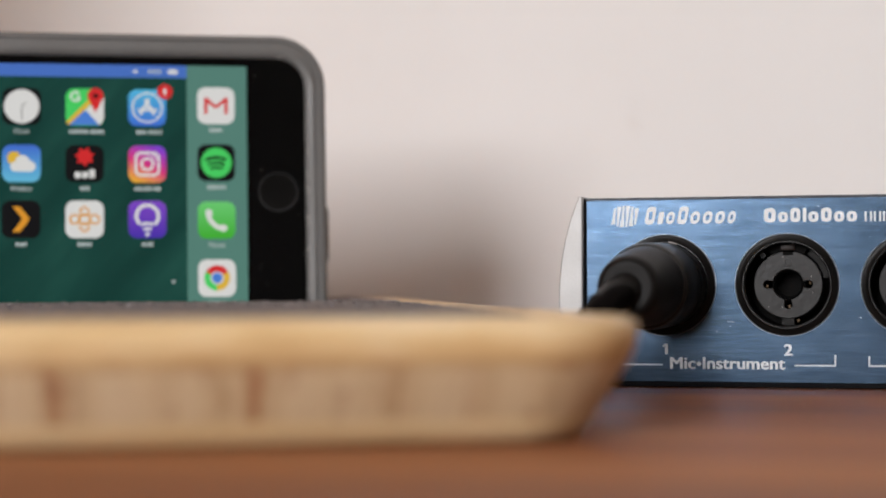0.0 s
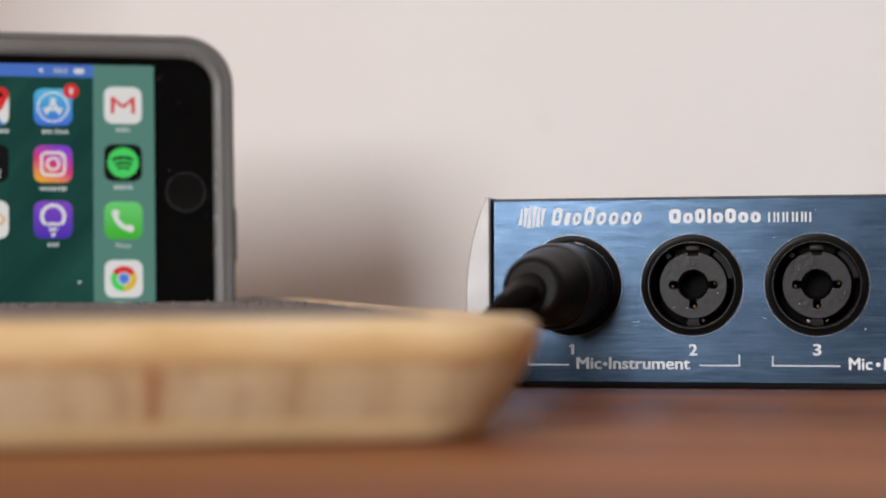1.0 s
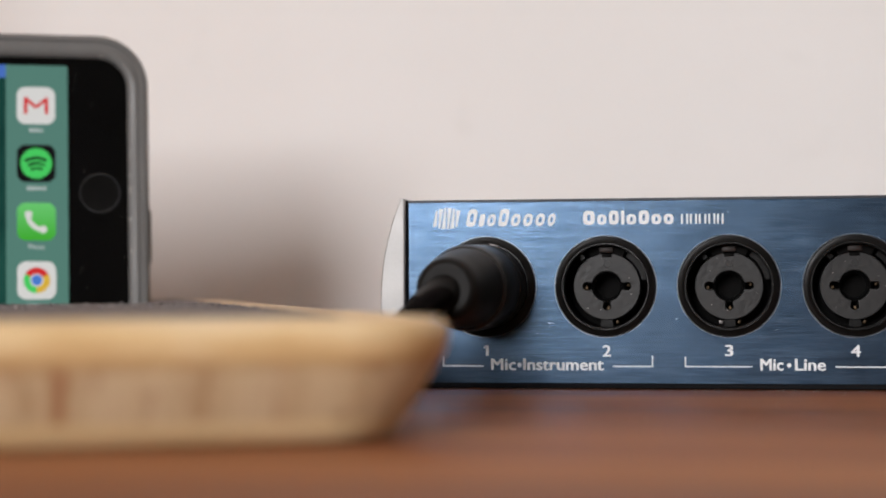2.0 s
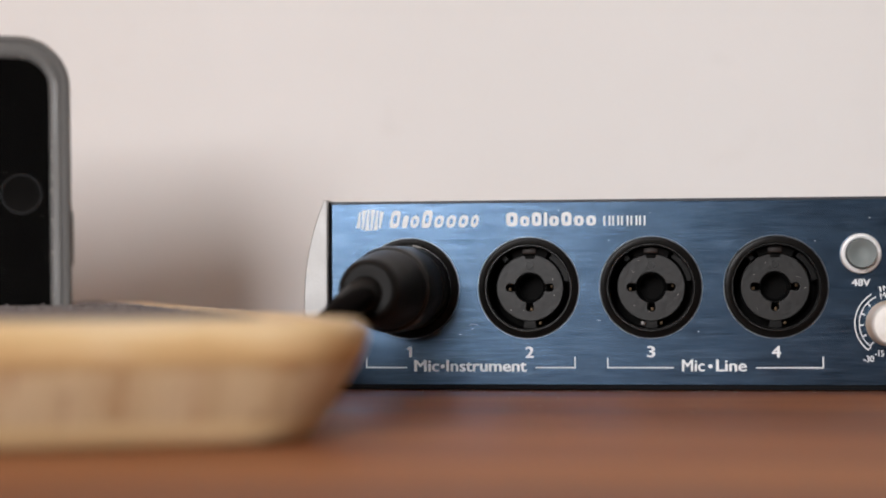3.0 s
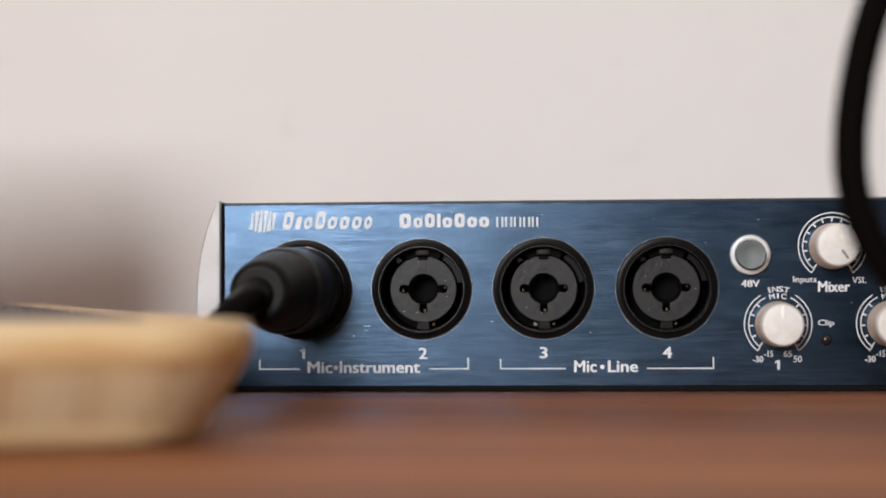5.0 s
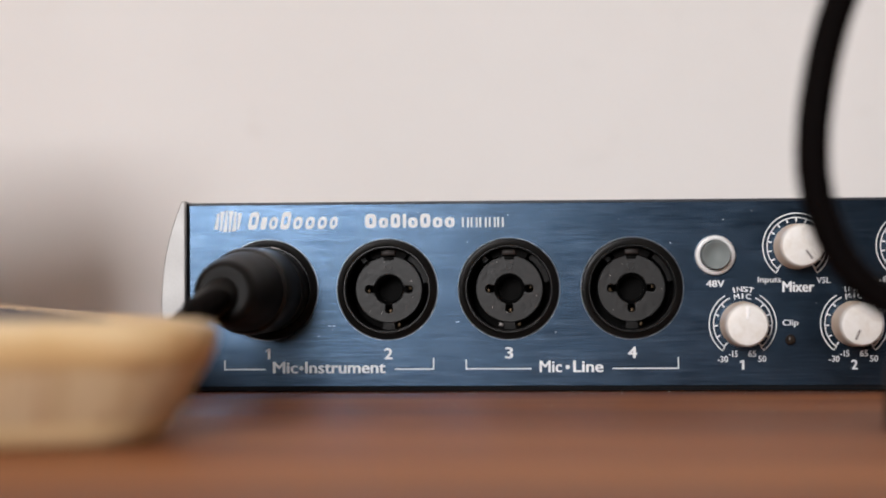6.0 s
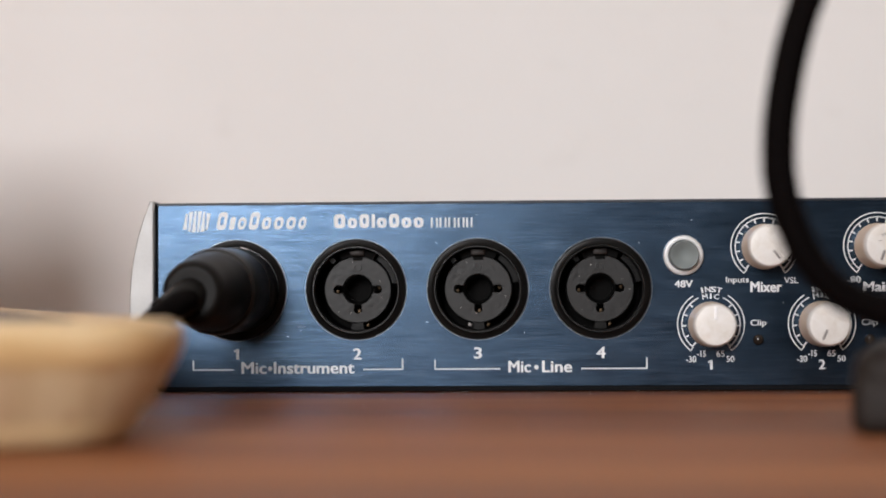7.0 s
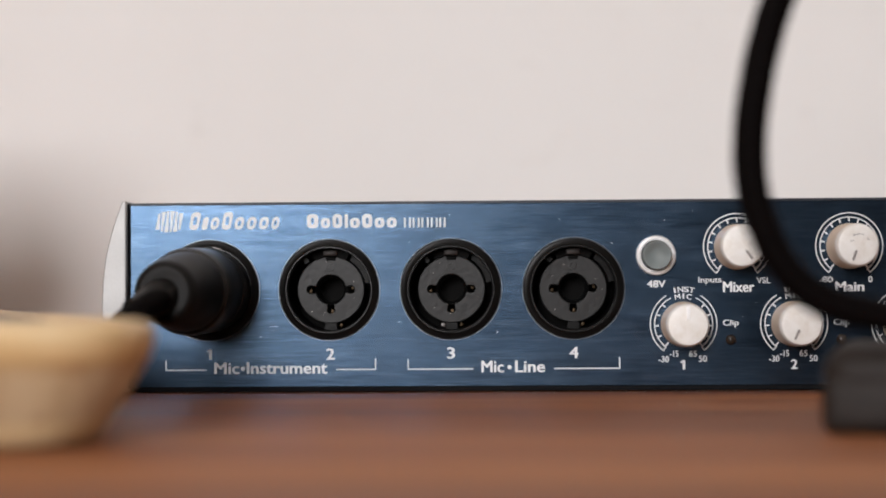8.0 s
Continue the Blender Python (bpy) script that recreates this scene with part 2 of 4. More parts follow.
def lathe(profile, seg=48):
    """Turns (radius, y) pairs round the y axis; radius 0 closes the end."""
    bm = bmesh.new()
    rings = []
    for r, y in profile:
        if r <= 0:
            rings.append([bm.verts.new((0, y, 0))])
        else:
            rings.append([bm.verts.new((r * math.cos(2 * math.pi * k / seg), y, r * math.sin(2 * math.pi * k / seg))) for k in range(seg)])
    for a, b in zip(rings, rings[1:]):
        for k in range(seg):
            j = (k + 1) % seg
            quad = [a[k % len(a)], a[j % len(a)], b[j % len(b)], b[k % len(b)]]
            quad = list(dict.fromkeys(quad))
            if len(quad) > 2:
                bm.faces.new(quad)
    bmesh.ops.recalc_face_normals(bm, faces=bm.faces[:])
    return smooth(bm)


def evaluated_mesh(ob):
    me = bpy.data.meshes.new_from_object(ob.evaluated_get(bpy.context.evaluated_depsgraph_get()))
    data = ob.data
    bpy.data.objects.remove(ob)
    if isinstance(data, bpy.types.Curve):
        bpy.data.curves.remove(data)
    me.materials.clear()
    return me


FRONT = pose(0, 0, 0, 90, 0, 0)  # drawing plane: x right, y up on the face, out of it towards -y


def sheet(loops, depth, bevel=0.0):
    """A flat plate with holes from closed outlines in x, z; its front lies at y = -depth."""
    cu = bpy.data.curves.new("outline", "CURVE")
    cu.dimensions, cu.fill_mode, cu.extrude, cu.bevel_depth = "2D", "BOTH", depth / 2 - bevel, bevel
    for pts in loops:
        sp = cu.splines.new("POLY")
        sp.points.add(len(pts) - 1)
        for p, (x, z) in zip(sp.points, pts):
            p.co = (x, z, 0, 1)
        sp.use_cyclic_u = True
    me = evaluated_mesh(new("outline", cu))
    bm = bmesh.new()
    bm.from_mesh(me)
    bmesh.ops.remove_doubles(bm, verts=bm.verts[:], dist=0.000002)
    bm.to_mesh(me)
    bm.free()
    me.transform(pose(0, -depth / 2, 0) @ FRONT)
    return me


def circle(cx, cz, r, n=48, a0=0.0, a1=360.0):
    whole = abs(a1 - a0 - 360) < 1e-6
    return [(cx + r * math.cos(radians(a0 + (a1 - a0) * k / (n if whole else n - 1))),
             cz + r * math.sin(radians(a0 + (a1 - a0) * k / (n if whole else n - 1)))) for k in range(n)]


def round_rect(x0, x1, z0, z1, r, n=6):
    pts = []
    for cx, cz, a in ((x1 - r, z1 - r, 0), (x0 + r, z1 - r, 90), (x0 + r, z0 + r, 180), (x1 - r, z0 + r, 270)):
        pts += circle(cx, cz, r, n + 1, a, a + 90)
    return pts


def written(body, x0, x1, z0, z1, y=0.0, bold=0.0, depth=0.00005):
    """Raised lettering that fills the given box on a face; bold thickens the strokes sideways."""
    cu = bpy.data.curves.new("lettering", "FONT")
    cu.body, cu.size, cu.extrude, cu.resolution_u = body, 1.0, 0.01, 3
    me = evaluated_mesh(new("lettering", cu))
    co = np.empty(len(me.vertices) * 3)
    me.vertices.foreach_get("co", co)
    co = co.reshape(-1, 3)
    lo, hi = co.min(0), co.max(0)
    grow = bold * 2.2
    lo[0], hi[0] = lo[0] - grow, hi[0] + grow
    faces = [tuple(f.vertices) for f in me.polygons]
    verts, polys = [], []
    shifts = ((0, 0),) if not bold else ((-grow, 0), (0, grow * 0.5), (grow, 0), (0, -grow * 0.5))
    for n, (sx, sz) in enumerate(shifts):
        at = len(verts)
        for px, py, pz in co:
            verts.append((x0 + (px + sx - lo[0]) / (hi[0] - lo[0]) * (x1 - x0),
                          y - (pz - lo[2]) / (hi[2] - lo[2]) * depth - n * 0.000006,
                          z0 + (py + sz - lo[1]) / (hi[1] - lo[1]) * (z1 - z0)))
        polys += [tuple(k + at for k in f) for f in faces]
    out = bpy.data.meshes.new("lettering")
    out.from_pydata(verts, [], polys)
    bpy.data.meshes.remove(me)
    return out


def strips(quads, y=0.0, depth=0.00005):
    """Flat printed marks, each a closed outline of x, z points, in one mesh."""
    bm = bmesh.new()
    for pts in quads:
        front = [bm.verts.new((x, y - depth, z)) for x, z in pts]
        back = [bm.verts.new((x, y, z)) for x, z in pts]
        bm.faces.new(front)
        for k in range(len(pts)):
            j = (k + 1) % len(pts)
            bm.faces.new((front[k], back[k], back[j], front[j]))
    bmesh.ops.recalc_face_normals(bm, faces=bm.faces[:])
    return bm


def bar(x0, z0, x1, z1, w):
    d = Vector((x1 - x0, z1 - z0)).normalized() * (w / 2)
    return [(x0 - d.y, z0 + d.x), (x0 + d.y, z0 - d.x), (x1 + d.y, z1 - d.x), (x1 - d.y, z1 + d.x)]


def arc(cx, cz, r, w, a0, a1, n=10):
    """Outlines of short pieces that make an arc of width w."""
    out = []
    for k in range(n):
        b0, b1 = radians(a0 + (a1 - a0) * k / n), radians(a0 + (a1 - a0) * (k + 1) / n)
        out.append([(cx + q * math.cos(b), cz + q * math.sin(b)) for q, b in ((r - w / 2, b0), (r - w / 2, b1), (r + w / 2, b1), (r + w / 2, b0))])
    return out


def tube(points, radius, seg=8, res=8):
    """A round cable along a smooth line through the points."""
    cu = bpy.data.curves.new("line", "CURVE")
    cu.dimensions, cu.bevel_depth, cu.bevel_resolution, cu.use_fill_caps, cu.resolution_u = "3D", radius, seg, True, res
    sp = cu.splines.new("BEZIER")
    sp.bezier_points.add(len(points) - 1)
    for p, co in zip(sp.bezier_points, points):
        p.co, p.handle_left_type, p.handle_right_type = co, "AUTO", "AUTO"
    me = evaluated_mesh(new("line", cu))
    for f in me.polygons:
        f.use_smooth = True
    return me


def thing(name, label, category, at=None, group="", kind=""):
    ob = new(name)
    ob.empty_display_size = 0.02
    if at is not None:
        ob.matrix_basis = at
    return tagged(ob, label, category, group, kind)


def setting(name, bm, material, label, category):
    return tagged(part(name, bm, material), label, category, kind="structure")


# ---- the room ----
W0, W1, YB, ZF, ZC = -2.3, 2.6, 0.20, -0.74, 1.76
setting("wall_north", block(W0, W1, YB, YB + 0.1, ZF, ZC), WALL, "white painted plaster wall behind the table", "wall")
setting("wall_west", block(W0 - 0.1, W0, ROOM_SOUTH - 0.12, YB + 0.1, ZF, ZC), SIDE, "plain taupe painted side wall", "wall")
setting("wall_east", block(W1, W1 + 0.1, ROOM_SOUTH - 0.12, YB + 0.1, ZF, ZC), SIDE, "plain taupe painted side wall", "wall")
# unseen panel, added to cast shade and an orange glow on the left wall
setting("orange_bounce_panel", block(-0.335, -0.290, -0.18, YB, ZF, ZC), BOUNCE, "unseen orange wood panel added to shade and tint the wall", "wall")
setting("floor", block(W0 - 0.1, W1 + 0.1, ROOM_SOUTH - 0.12, YB + 0.1, ZF - 0.1, ZF), FLOOR, "brown wooden floor of the room", "floor")
setting("ceiling", block(W0 - 0.1, W1 + 0.1, ROOM_SOUTH - 0.12, YB + 0.1, ZC, ZC + 0.1), CEIL, "plain white ceiling", "ceiling")
wx0, wx1 = WIN[0] - WIN[2] / 2, WIN[0] + WIN[2] / 2
wz0, wz1 = WIN[1] - WIN[3] / 2, WIN[1] + WIN[3] / 2
south = bmesh.new()
for x0, x1, z0, z1 in ((W0, wx0, ZF, ZC), (wx1, W1, ZF, ZC), (wx0, wx1, ZF, wz0), (wx0, wx1, wz1, ZC)):
    piece = block(x0, x1, ROOM_SOUTH - 0.12, ROOM_SOUTH, z0, z1)
    me = bpy.data.meshes.new("piece")
    piece.to_mesh(me)
    south.from_mesh(me)
    bpy.data.meshes.remove(me)
    piece.free()
setting("wall_south", south, SOUTH, "unseen taupe wall with the window opening, darkened as backlit", "wall")
window = thing("window_1", "white framed window that lights the room", "window", kind="structure")
for name, a in (("window_frame", (wx0, wx0 + 0.05, wz0, wz1)), ("window_frame", (wx1 - 0.05, wx1, wz0, wz1)),
                ("window_frame", (wx0 + 0.05, wx1 - 0.05, wz0, wz0 + 0.05)), ("window_frame", (wx0 + 0.05, wx1 - 0.05, wz1 - 0.05, wz1)),
                ("mullion", (WIN[0] - 0.02, WIN[0] + 0.02, wz0 + 0.05, wz1 - 0.05))):
    part(name, block(a[0], a[1], ROOM_SOUTH - 0.09, ROOM_SOUTH - 0.03, a[2], a[3], 0.004), WHITE, window)
for x0, x1 in ((wx0 + 0.05, WIN[0] - 0.02), (WIN[0] + 0.02, wx1 - 0.05)):
    part("pane", block(x0, x1, ROOM_SOUTH - 0.064, ROOM_SOUTH - 0.06, wz0 + 0.05, wz1 - 0.05), PANE, window).visible_shadow = False

# ---- the table ----
TOP = 0.0004  # the tabletop over the level of the world
table = thing("table", "reddish brown wooden table against the wall", "table", pose(0, 0, ZF))
part("tabletop", block(-0.288, 0.75, -0.345, 0.192, -ZF - 0.028, -ZF + TOP, 0.003), WOOD, table, at=pose(0, 0, 0))
for x in (-0.255, 0.69):
    for y in (-0.30, 0.15):
        part("leg", block(x - 0.025, x + 0.025, y - 0.025, y + 0.025, 0, -ZF - 0.028, 0.003), WOOD, table)

# ---- the audio interface ----
MM = 0.001
unit = thing("audio_interface", "blue brushed aluminium audio interface standing on the wooden table", "audio interface")
LONG, ZB, ZT = 0.311, 0.0016, 0.0455
JX, JZ, JR = (0.0191, 0.0476, 0.0764, 0.10535), 0.0247, 0.01195
part("faceplate", sheet([round_rect(0.0004, LONG - 0.0004, ZB + 0.0003, ZT - 0.0006, 0.0003, 2)] +
                        [circle(x, JZ, 0.0112) for x in JX], 0.0016, 0.0001), PANEL, unit, at=pose(0, 0.0016, 0))
# the base plate's black paints in the shadow gap below the faceplate
for name, y0, y1, z0, z1 in (("top_cover", -0.0003, 0.140, ZT - 0.0006, ZT), ("base_plate", 0.0003, 0.140, ZB - 0.0009, ZB + 0.0002), ("back_plate", 0.139, 0.140, ZB + 0.0002, ZT - 0.0006)):
    part(name, block(0.0002, LONG - 0.0002, y0, y1, z0, z1), SEAM if name == "base_plate" else STEEL, unit, "base plate, coloured black as the shadow gap" if name == "base_plate" else "dark blue steel plate")


def end_cap(side):
    """A bowed cheek along the whole depth of the case."""
    pts = [(0.0, ZB - 0.0006)]
    for k in range(15):
        s = k / 14
        z = ZB - 0.0006 + s * (ZT + 0.0006 - ZB)
        u = (z - 0.0205) / 0.0250 if z > 0.0205 else (0.0205 - z) / 0.0235
        pts.append((-0.0002 - 0.0048 * (1 - abs(u) ** 2.2), z))
    pts.append((0.0, ZT))
    me = sheet([[(x * side, z) for x, z in pts]], 0.146, 0.0004)
    me.transform(pose(0, 0.1435, 0))
    return me


part("end_cap", end_cap(1), SILVER, unit, "bowed silver end cap", at=pose(-0.0007, 0, 0))
part("end_cap", end_cap(-1), SILVER, unit, "bowed silver end cap", at=pose(LONG + 0.0007, 0, 0))
part("seam", block(-0.0007, 0.0002, -0.0004, 0.139, ZB, ZT), SEAM, unit)
part("seam", block(LONG - 0.0002, LONG + 0.0007, -0.0004, 0.139, ZB, ZT), SEAM, unit)
for x in (0.025, 0.286):
    for y in (0.02, 0.12):
        part("foot", lathe([(0, -0.0009), (0.006, -0.0009), (0.006, -TOP), (0, -TOP)], 20), RUBBER, unit, at=pose(x, y, 0, -90))


def key_outline(turn=0.0):
    """The round opening for a jack with three round contact slots."""
    pts = []
    for k in range(144):
        a = 2 * math.pi * k / 144
        r = 0.00375
        for at, c, q in ((0, 0.0047, 0.00118), (math.pi, 0.0047, 0.00118), (1.5 * math.pi, 0.0047, 0.00118)):
            d = (a - at + math.pi) % (2 * math.pi) - math.pi
            if abs(d) < 1 and abs(math.sin(d)) * c < q:
                r = max(r, c * math.cos(d) + math.sqrt(q * q - (c * math.sin(d)) ** 2))
        pts.append((r * math.cos(a), r * math.sin(a)))
    return pts


FLANGE = part("combo_jack", lathe([(0.0098, 0.0012), (0.0098, 0.0008), (0.00985, -0.0004), (0.01005, -0.0009), (0.0104, -0.0010), (0.0108, -0.0007),
                                   (0.0113, -0.0006), (0.0117, -0.0005), (0.01195, -0.0001), (0.01195, 0.0004), (0.0111, 0.0004), (0.0111, 0.0012)], 72),
              BLACK, unit, "black combination microphone jack", at=pose(JX[0], 0, JZ))
FLANGE.data.name = "combo_jack"
cup = lathe([(0.0111, 0.0012), (0.0098, 0.0012), (0.0097, 0.0119), (0, 0.0119)], 48)
INSERT_ME = sheet([circle(0, 0, 0.0078, 56), key_outline()], 0.0060, 0.0002)
INSERT_ME.materials.append(DARKGREY)
BACK_ME = bpy.data.meshes.new("socket_back")
cup.to_mesh(BACK_ME)
cup.free()
BACK_ME.materials.append(CAVITY)


def sector(r0, r1, a0, a1, y0, y1, n=10):
    bm = bmesh.new()
    rows = []
    for k in range(n + 1):
        a = radians(a0 + (a1 - a0) * k / n)
        rows.append([bm.verts.new((r * math.cos(a), y, r * math.sin(a))) for r, y in ((r0, y0), (r1, y0), (r1, y1), (r0, y1))])
    for p, q in zip(rows, rows[1:]):
        for k in range(4):
            bm.faces.new((p[k], p[(k + 1) % 4], q[(k + 1) % 4], q[k]))
    bm.faces.new(rows[0])
    bm.faces.new(rows[-1][::-1])
    bmesh.ops.recalc_face_normals(bm, faces=bm.faces[:])
    return bm


RING_ME = bpy.data.meshes.new("trim_ring")
ring_bm = lathe([(0.01192, -0.00002), (0.01196, -0.0002), (0.01204, -0.0002), (0.01212, -0.00002)], 72)
ring_bm.to_mesh(RING_ME)
ring_bm.free()
RING_ME.materials.append(EDGE)
LIP_ME = bpy.data.meshes.new("jack_lip")
ring_bm = lathe([(0.00975, 0.0006), (0.00985, -0.0010), (0.0100, -0.0013), (0.0102, -0.0013), (0.0104, -0.0009)], 72)
ring_bm.to_mesh(LIP_ME)
ring_bm.free()
LIP_ME.materials.append(GLOSS)
LATCH_ME, TAB_ME, SIDE_ME, PIN_ME, NUB_ME = [bpy.data.meshes.new(n) for n in ("latch", "tab", "guide_rib", "contact", "mould_mark")]
for me, bm, material in ((LATCH_ME, sector(0.0080, 0.0096, 62, 118, 0.0030, 0.007), CAVITY),
                         (TAB_ME, sector(0.0080, 0.0096, 261, 279, 0.0036, 0.006, 4), BLACK),
                         (SIDE_ME, sector(0.0085, 0.0097, 10, 56, 0.0024, 0.008, 6), BLACK),
                         (PIN_ME, block(-0.0003, 0.0003, 0.0085, 0.0095, -0.0004, 0.0004, 0.0001), GOLD),
                         (NUB_ME, lathe([(0.0010, 0.0002), (0.00096, -0.00018), (0.0008, -0.00018), (0.00074, 0.0002)], 24), DARKGREY)):
    bm.to_mesh(me)
    bm.free()
    me.materials.append(material)


# dark block proud of the insert, in place of a shaded notch
KEY_ME = bpy.data.meshes.new("dark_notch_block")
key_bm = block(-0.0012, 0.0012, 0.0038, 0.0060, 0.0069, 0.0079, 0.0002)
key_bm.to_mesh(KEY_ME)
key_bm.free()
KEY_ME.materials.append(CAVITY)


SLEEVE_ME, CATCH_ME, SPRING_ME, RIB_ME, GRIT_ME = [bpy.data.meshes.new(n) for n in ("jack_sleeve", "release_catch", "spring", "guide_rib", "socket_dust")]
rng = random.Random(21)
grit = []
for k in range(6):
    a, q = rng.uniform(0, math.tau), rng.uniform(0.0056, 0.0076)
    grit.append(circle(q * math.cos(a), q * math.sin(a), rng.uniform(0.00005, 0.00012), 6))
for me, bm, material in ((SLEEVE_ME, lathe([(0.00372, 0.0046), (0.0034, 0.0050), (0.0033, 0.0060), (0.0031, 0.0064), (0.0031, 0.0085), (0.0028, 0.0088)], 40), GLOSS),
                         (CATCH_ME, block(-0.0017, 0.0017, 0.0022, 0.0058, 0.0080, 0.0095, 0.0003), CATCH),
                         (SPRING_ME, block(-0.0005, 0.0005, 0.0, 0.0010, -0.0004, 0.0004, 0.0001), SPRING),
                         (RIB_ME, sector(0.0084, 0.0097, 126, 133, 0.0018, 0.008, 3), BLACK),
                         (GRIT_ME, strips(grit, 0.0040, 0.00004), DUST)):
    bm.to_mesh(me)
    bm.free()
    me.materials.append(material)


def furnish(jack, plugged):
    part("socket_back", BACK_ME, None, jack)
    part("trim_ring", RING_ME, None, jack, "bright cut edge of the panel hole")
    part("jack_lip", LIP_ME, None, jack, "glossy black inner lip")
    part("latch", LATCH_ME, None, jack)
    if plugged:
        part("spring", SPRING_ME, None, jack, "bright metal latch spring", at=pose(0.0021, -0.0016, 0.0099, 0, 15, 0) @ Matrix.Diagonal((2.2, 1, 0.6, 1)))
        return
    part("socket_insert", INSERT_ME, None, jack, "dark grey socket insert with keyed hole", at=pose(0, 0.0100, 0))
    part("tab", TAB_ME, None, jack)
    part("guide_rib", SIDE_ME, None, jack)
    part("mould_mark", NUB_ME, None, jack, at=pose(0, 0.0040, 0.0053))
    part("dark_notch_block", KEY_ME, None, jack)
    part("guide_rib", RIB_ME, None, jack)
    part("jack_sleeve", SLEEVE_ME, None, jack)
    part("release_catch", CATCH_ME, None, jack, "dark brown release catch")
    tagged(part("socket_dust", GRIT_ME, None, jack, at=pose(0, 0, 0, 0, jack.location.x * 4000, 0)), kind="stuff")
    for x, z in ((-0.0050, -0.0004), (0.0050, 0.0004), (0.0002, -0.0052)):
        part("contact", PIN_ME, None, jack, "brass contact", at=pose(x, -0.0024, z))
    part("contact", PIN_ME, None, jack, "brass contact", at=pose(0.0023, -0.0028, -0.0085, 0, 30, 0))


for k, x in enumerate(JX):
    jack = FLANGE if k == 0 else part("combo_jack", FLANGE.data, None, unit, "black combination microphone jack", at=pose(x, 0, JZ))
    furnish(jack, k == 0)
    if k == 2:
        part("spring", SPRING_ME, None, jack, "bright metal contact spring", at=pose(-0.0019, 0.0020, -0.0085, 0, 14, 0))

# print on the faceplate
bold = 0.011


def numeral_one(x, z, h):
    """The figure one: a stem with a short flag."""
    part("numeral", strips([bar(x, z, x, z + h, h * 0.26), bar(x - h * 0.05, z + h * 0.93, x - h * 0.33, z + h * 0.74, h * 0.18)]), PRINT, unit)


numeral_one(0.0193, 0.0083, 0.0025)
part("lettering", written("2", 0.0468, 0.0488, 0.0082, 0.0108, 0, bold), PRINT, unit)
part("lettering", written("3", 0.0754, 0.0773, 0.0083, 0.0109, 0, bold), PRINT, unit)
part("lettering", written("4", 0.1042, 0.1064, 0.0083, 0.0109, 0, bold), PRINT, unit)
for body, x0, x1, z in (("Mic", 0.0202, 0.0262, 0.0049), ("Instrument", 0.0279, 0.0471, 0.0049), ("Mic", 0.0835, 0.0888, 0.0050), ("Line", 0.0914, 0.0985, 0.0050)):
    part("lettering", written(body, x0, x1, z, z + 0.0027, 0, bold), PRINT, unit)
for x, z in ((0.0270, 0.0061), (0.0901, 0.0062)):
    part("lettering", strips([circle(x, z, 0.00052, 14)], 0, 0.00006), PRINT, unit)
LW = 0.00028
for x0, x1, inner0, inner1 in ((0.0087, 0.0585, 0.0184, 0.0492), (0.0662, 0.1160, 0.0816, 0.1006)):
    part("bracket_line", strips([bar(x0, 0.0081, x0, 0.0057, LW), bar(x0 + LW / 2, 0.00584, inner0, 0.00584, LW)]), PRINT, unit)
    part("bracket_line", strips([bar(x1, 0.0084, x1, 0.0057, LW), bar(x1 - LW / 2, 0.00584, inner1, 0.00584, LW)]), PRINT, unit)


def slanted(x0, x1, z0, z1, lean=0.0, r=0.0003):
    return [(x + (z - z0) * lean, z) for x, z in round_rect(x0, x1, z0, z1, r, 3)]


def name_mark(outline, hollow=0.4):
    """One plain mark of a name, hollow where it is wide enough."""
    x0, x1 = min(p[0] for p in outline), max(p[0] for p in outline)
    z0, z1 = min(p[1] for p in outline), max(p[1] for p in outline)
    loops = [outline]
    if x1 - x0 > 0.0019:
        cx, cz = (x0 + x1) / 2, (z0 + z1) / 2
        loops.append([(cx + (x - cx) * hollow, cz + (z - cz) * 0.48) for x, z in outline])
    part("name_mark", sheet(loops, 0.00005), PRINT, unit)


# maker's emblem and names as plain marks
emblem = []
for k in range(6):
    x = 0.00660 + k * 0.00105
    h = 0.0026 * math.sqrt(max(0.0, 1 - ((x + 0.0004 - 0.0097) / 0.0040) ** 2))
    top, low = (0.00052, 0.00024) if k % 2 else (0.00024, 0.00052)
    cx = x + 0.0004
    emblem.append([(cx + 0.00025 - top, 0.0411 + h), (cx + 0.00025 + top, 0.0411 + h * 0.96), (cx + 0.0003, 0.0411), (cx - 0.00025 + low, 0.0411 - h * 0.96), (cx - 0.00025 - low, 0.0411 - h), (cx - 0.0003, 0.0411)])
for m in emblem:
    part("emblem_stroke", strips([m]), PRINT, unit)
marks, x = [], 0.0142
for w, tall in ((2.7, 1), (1.75, 0), (2.4, 0), (2.7, 1), (2.6, 0), (2.6, 0), (2.6, 0), (2.2, 0)):
    marks.append(slanted(x, x + (w - 0.45) * MM, 0.0391, 0.0433 if tall else 0.0421, 0.2, 0.00085 if tall else 0.00105 if w > 2 else 0.0005))
    x += w * 1.125 * MM
for m in marks:
    name_mark(m)
marks, x = [], 0.0424
for w, tall in ((3.1, 1), (2.6, 0), (2.7, 1), (1.2, 1), (2.7, 0), (2.8, 1), (2.7, 0), (2.7, 0)):
    marks.append(slanted(x, x + (w - 0.4) * MM, 0.0393, 0.0426 if tall else 0.0417, 0.0, 0.0009 if w > 2 else 0.0003))
    x += w * 1.065 * MM
for m in marks:
    name_mark(m, 0.28)
marks, x = [], 0.0654
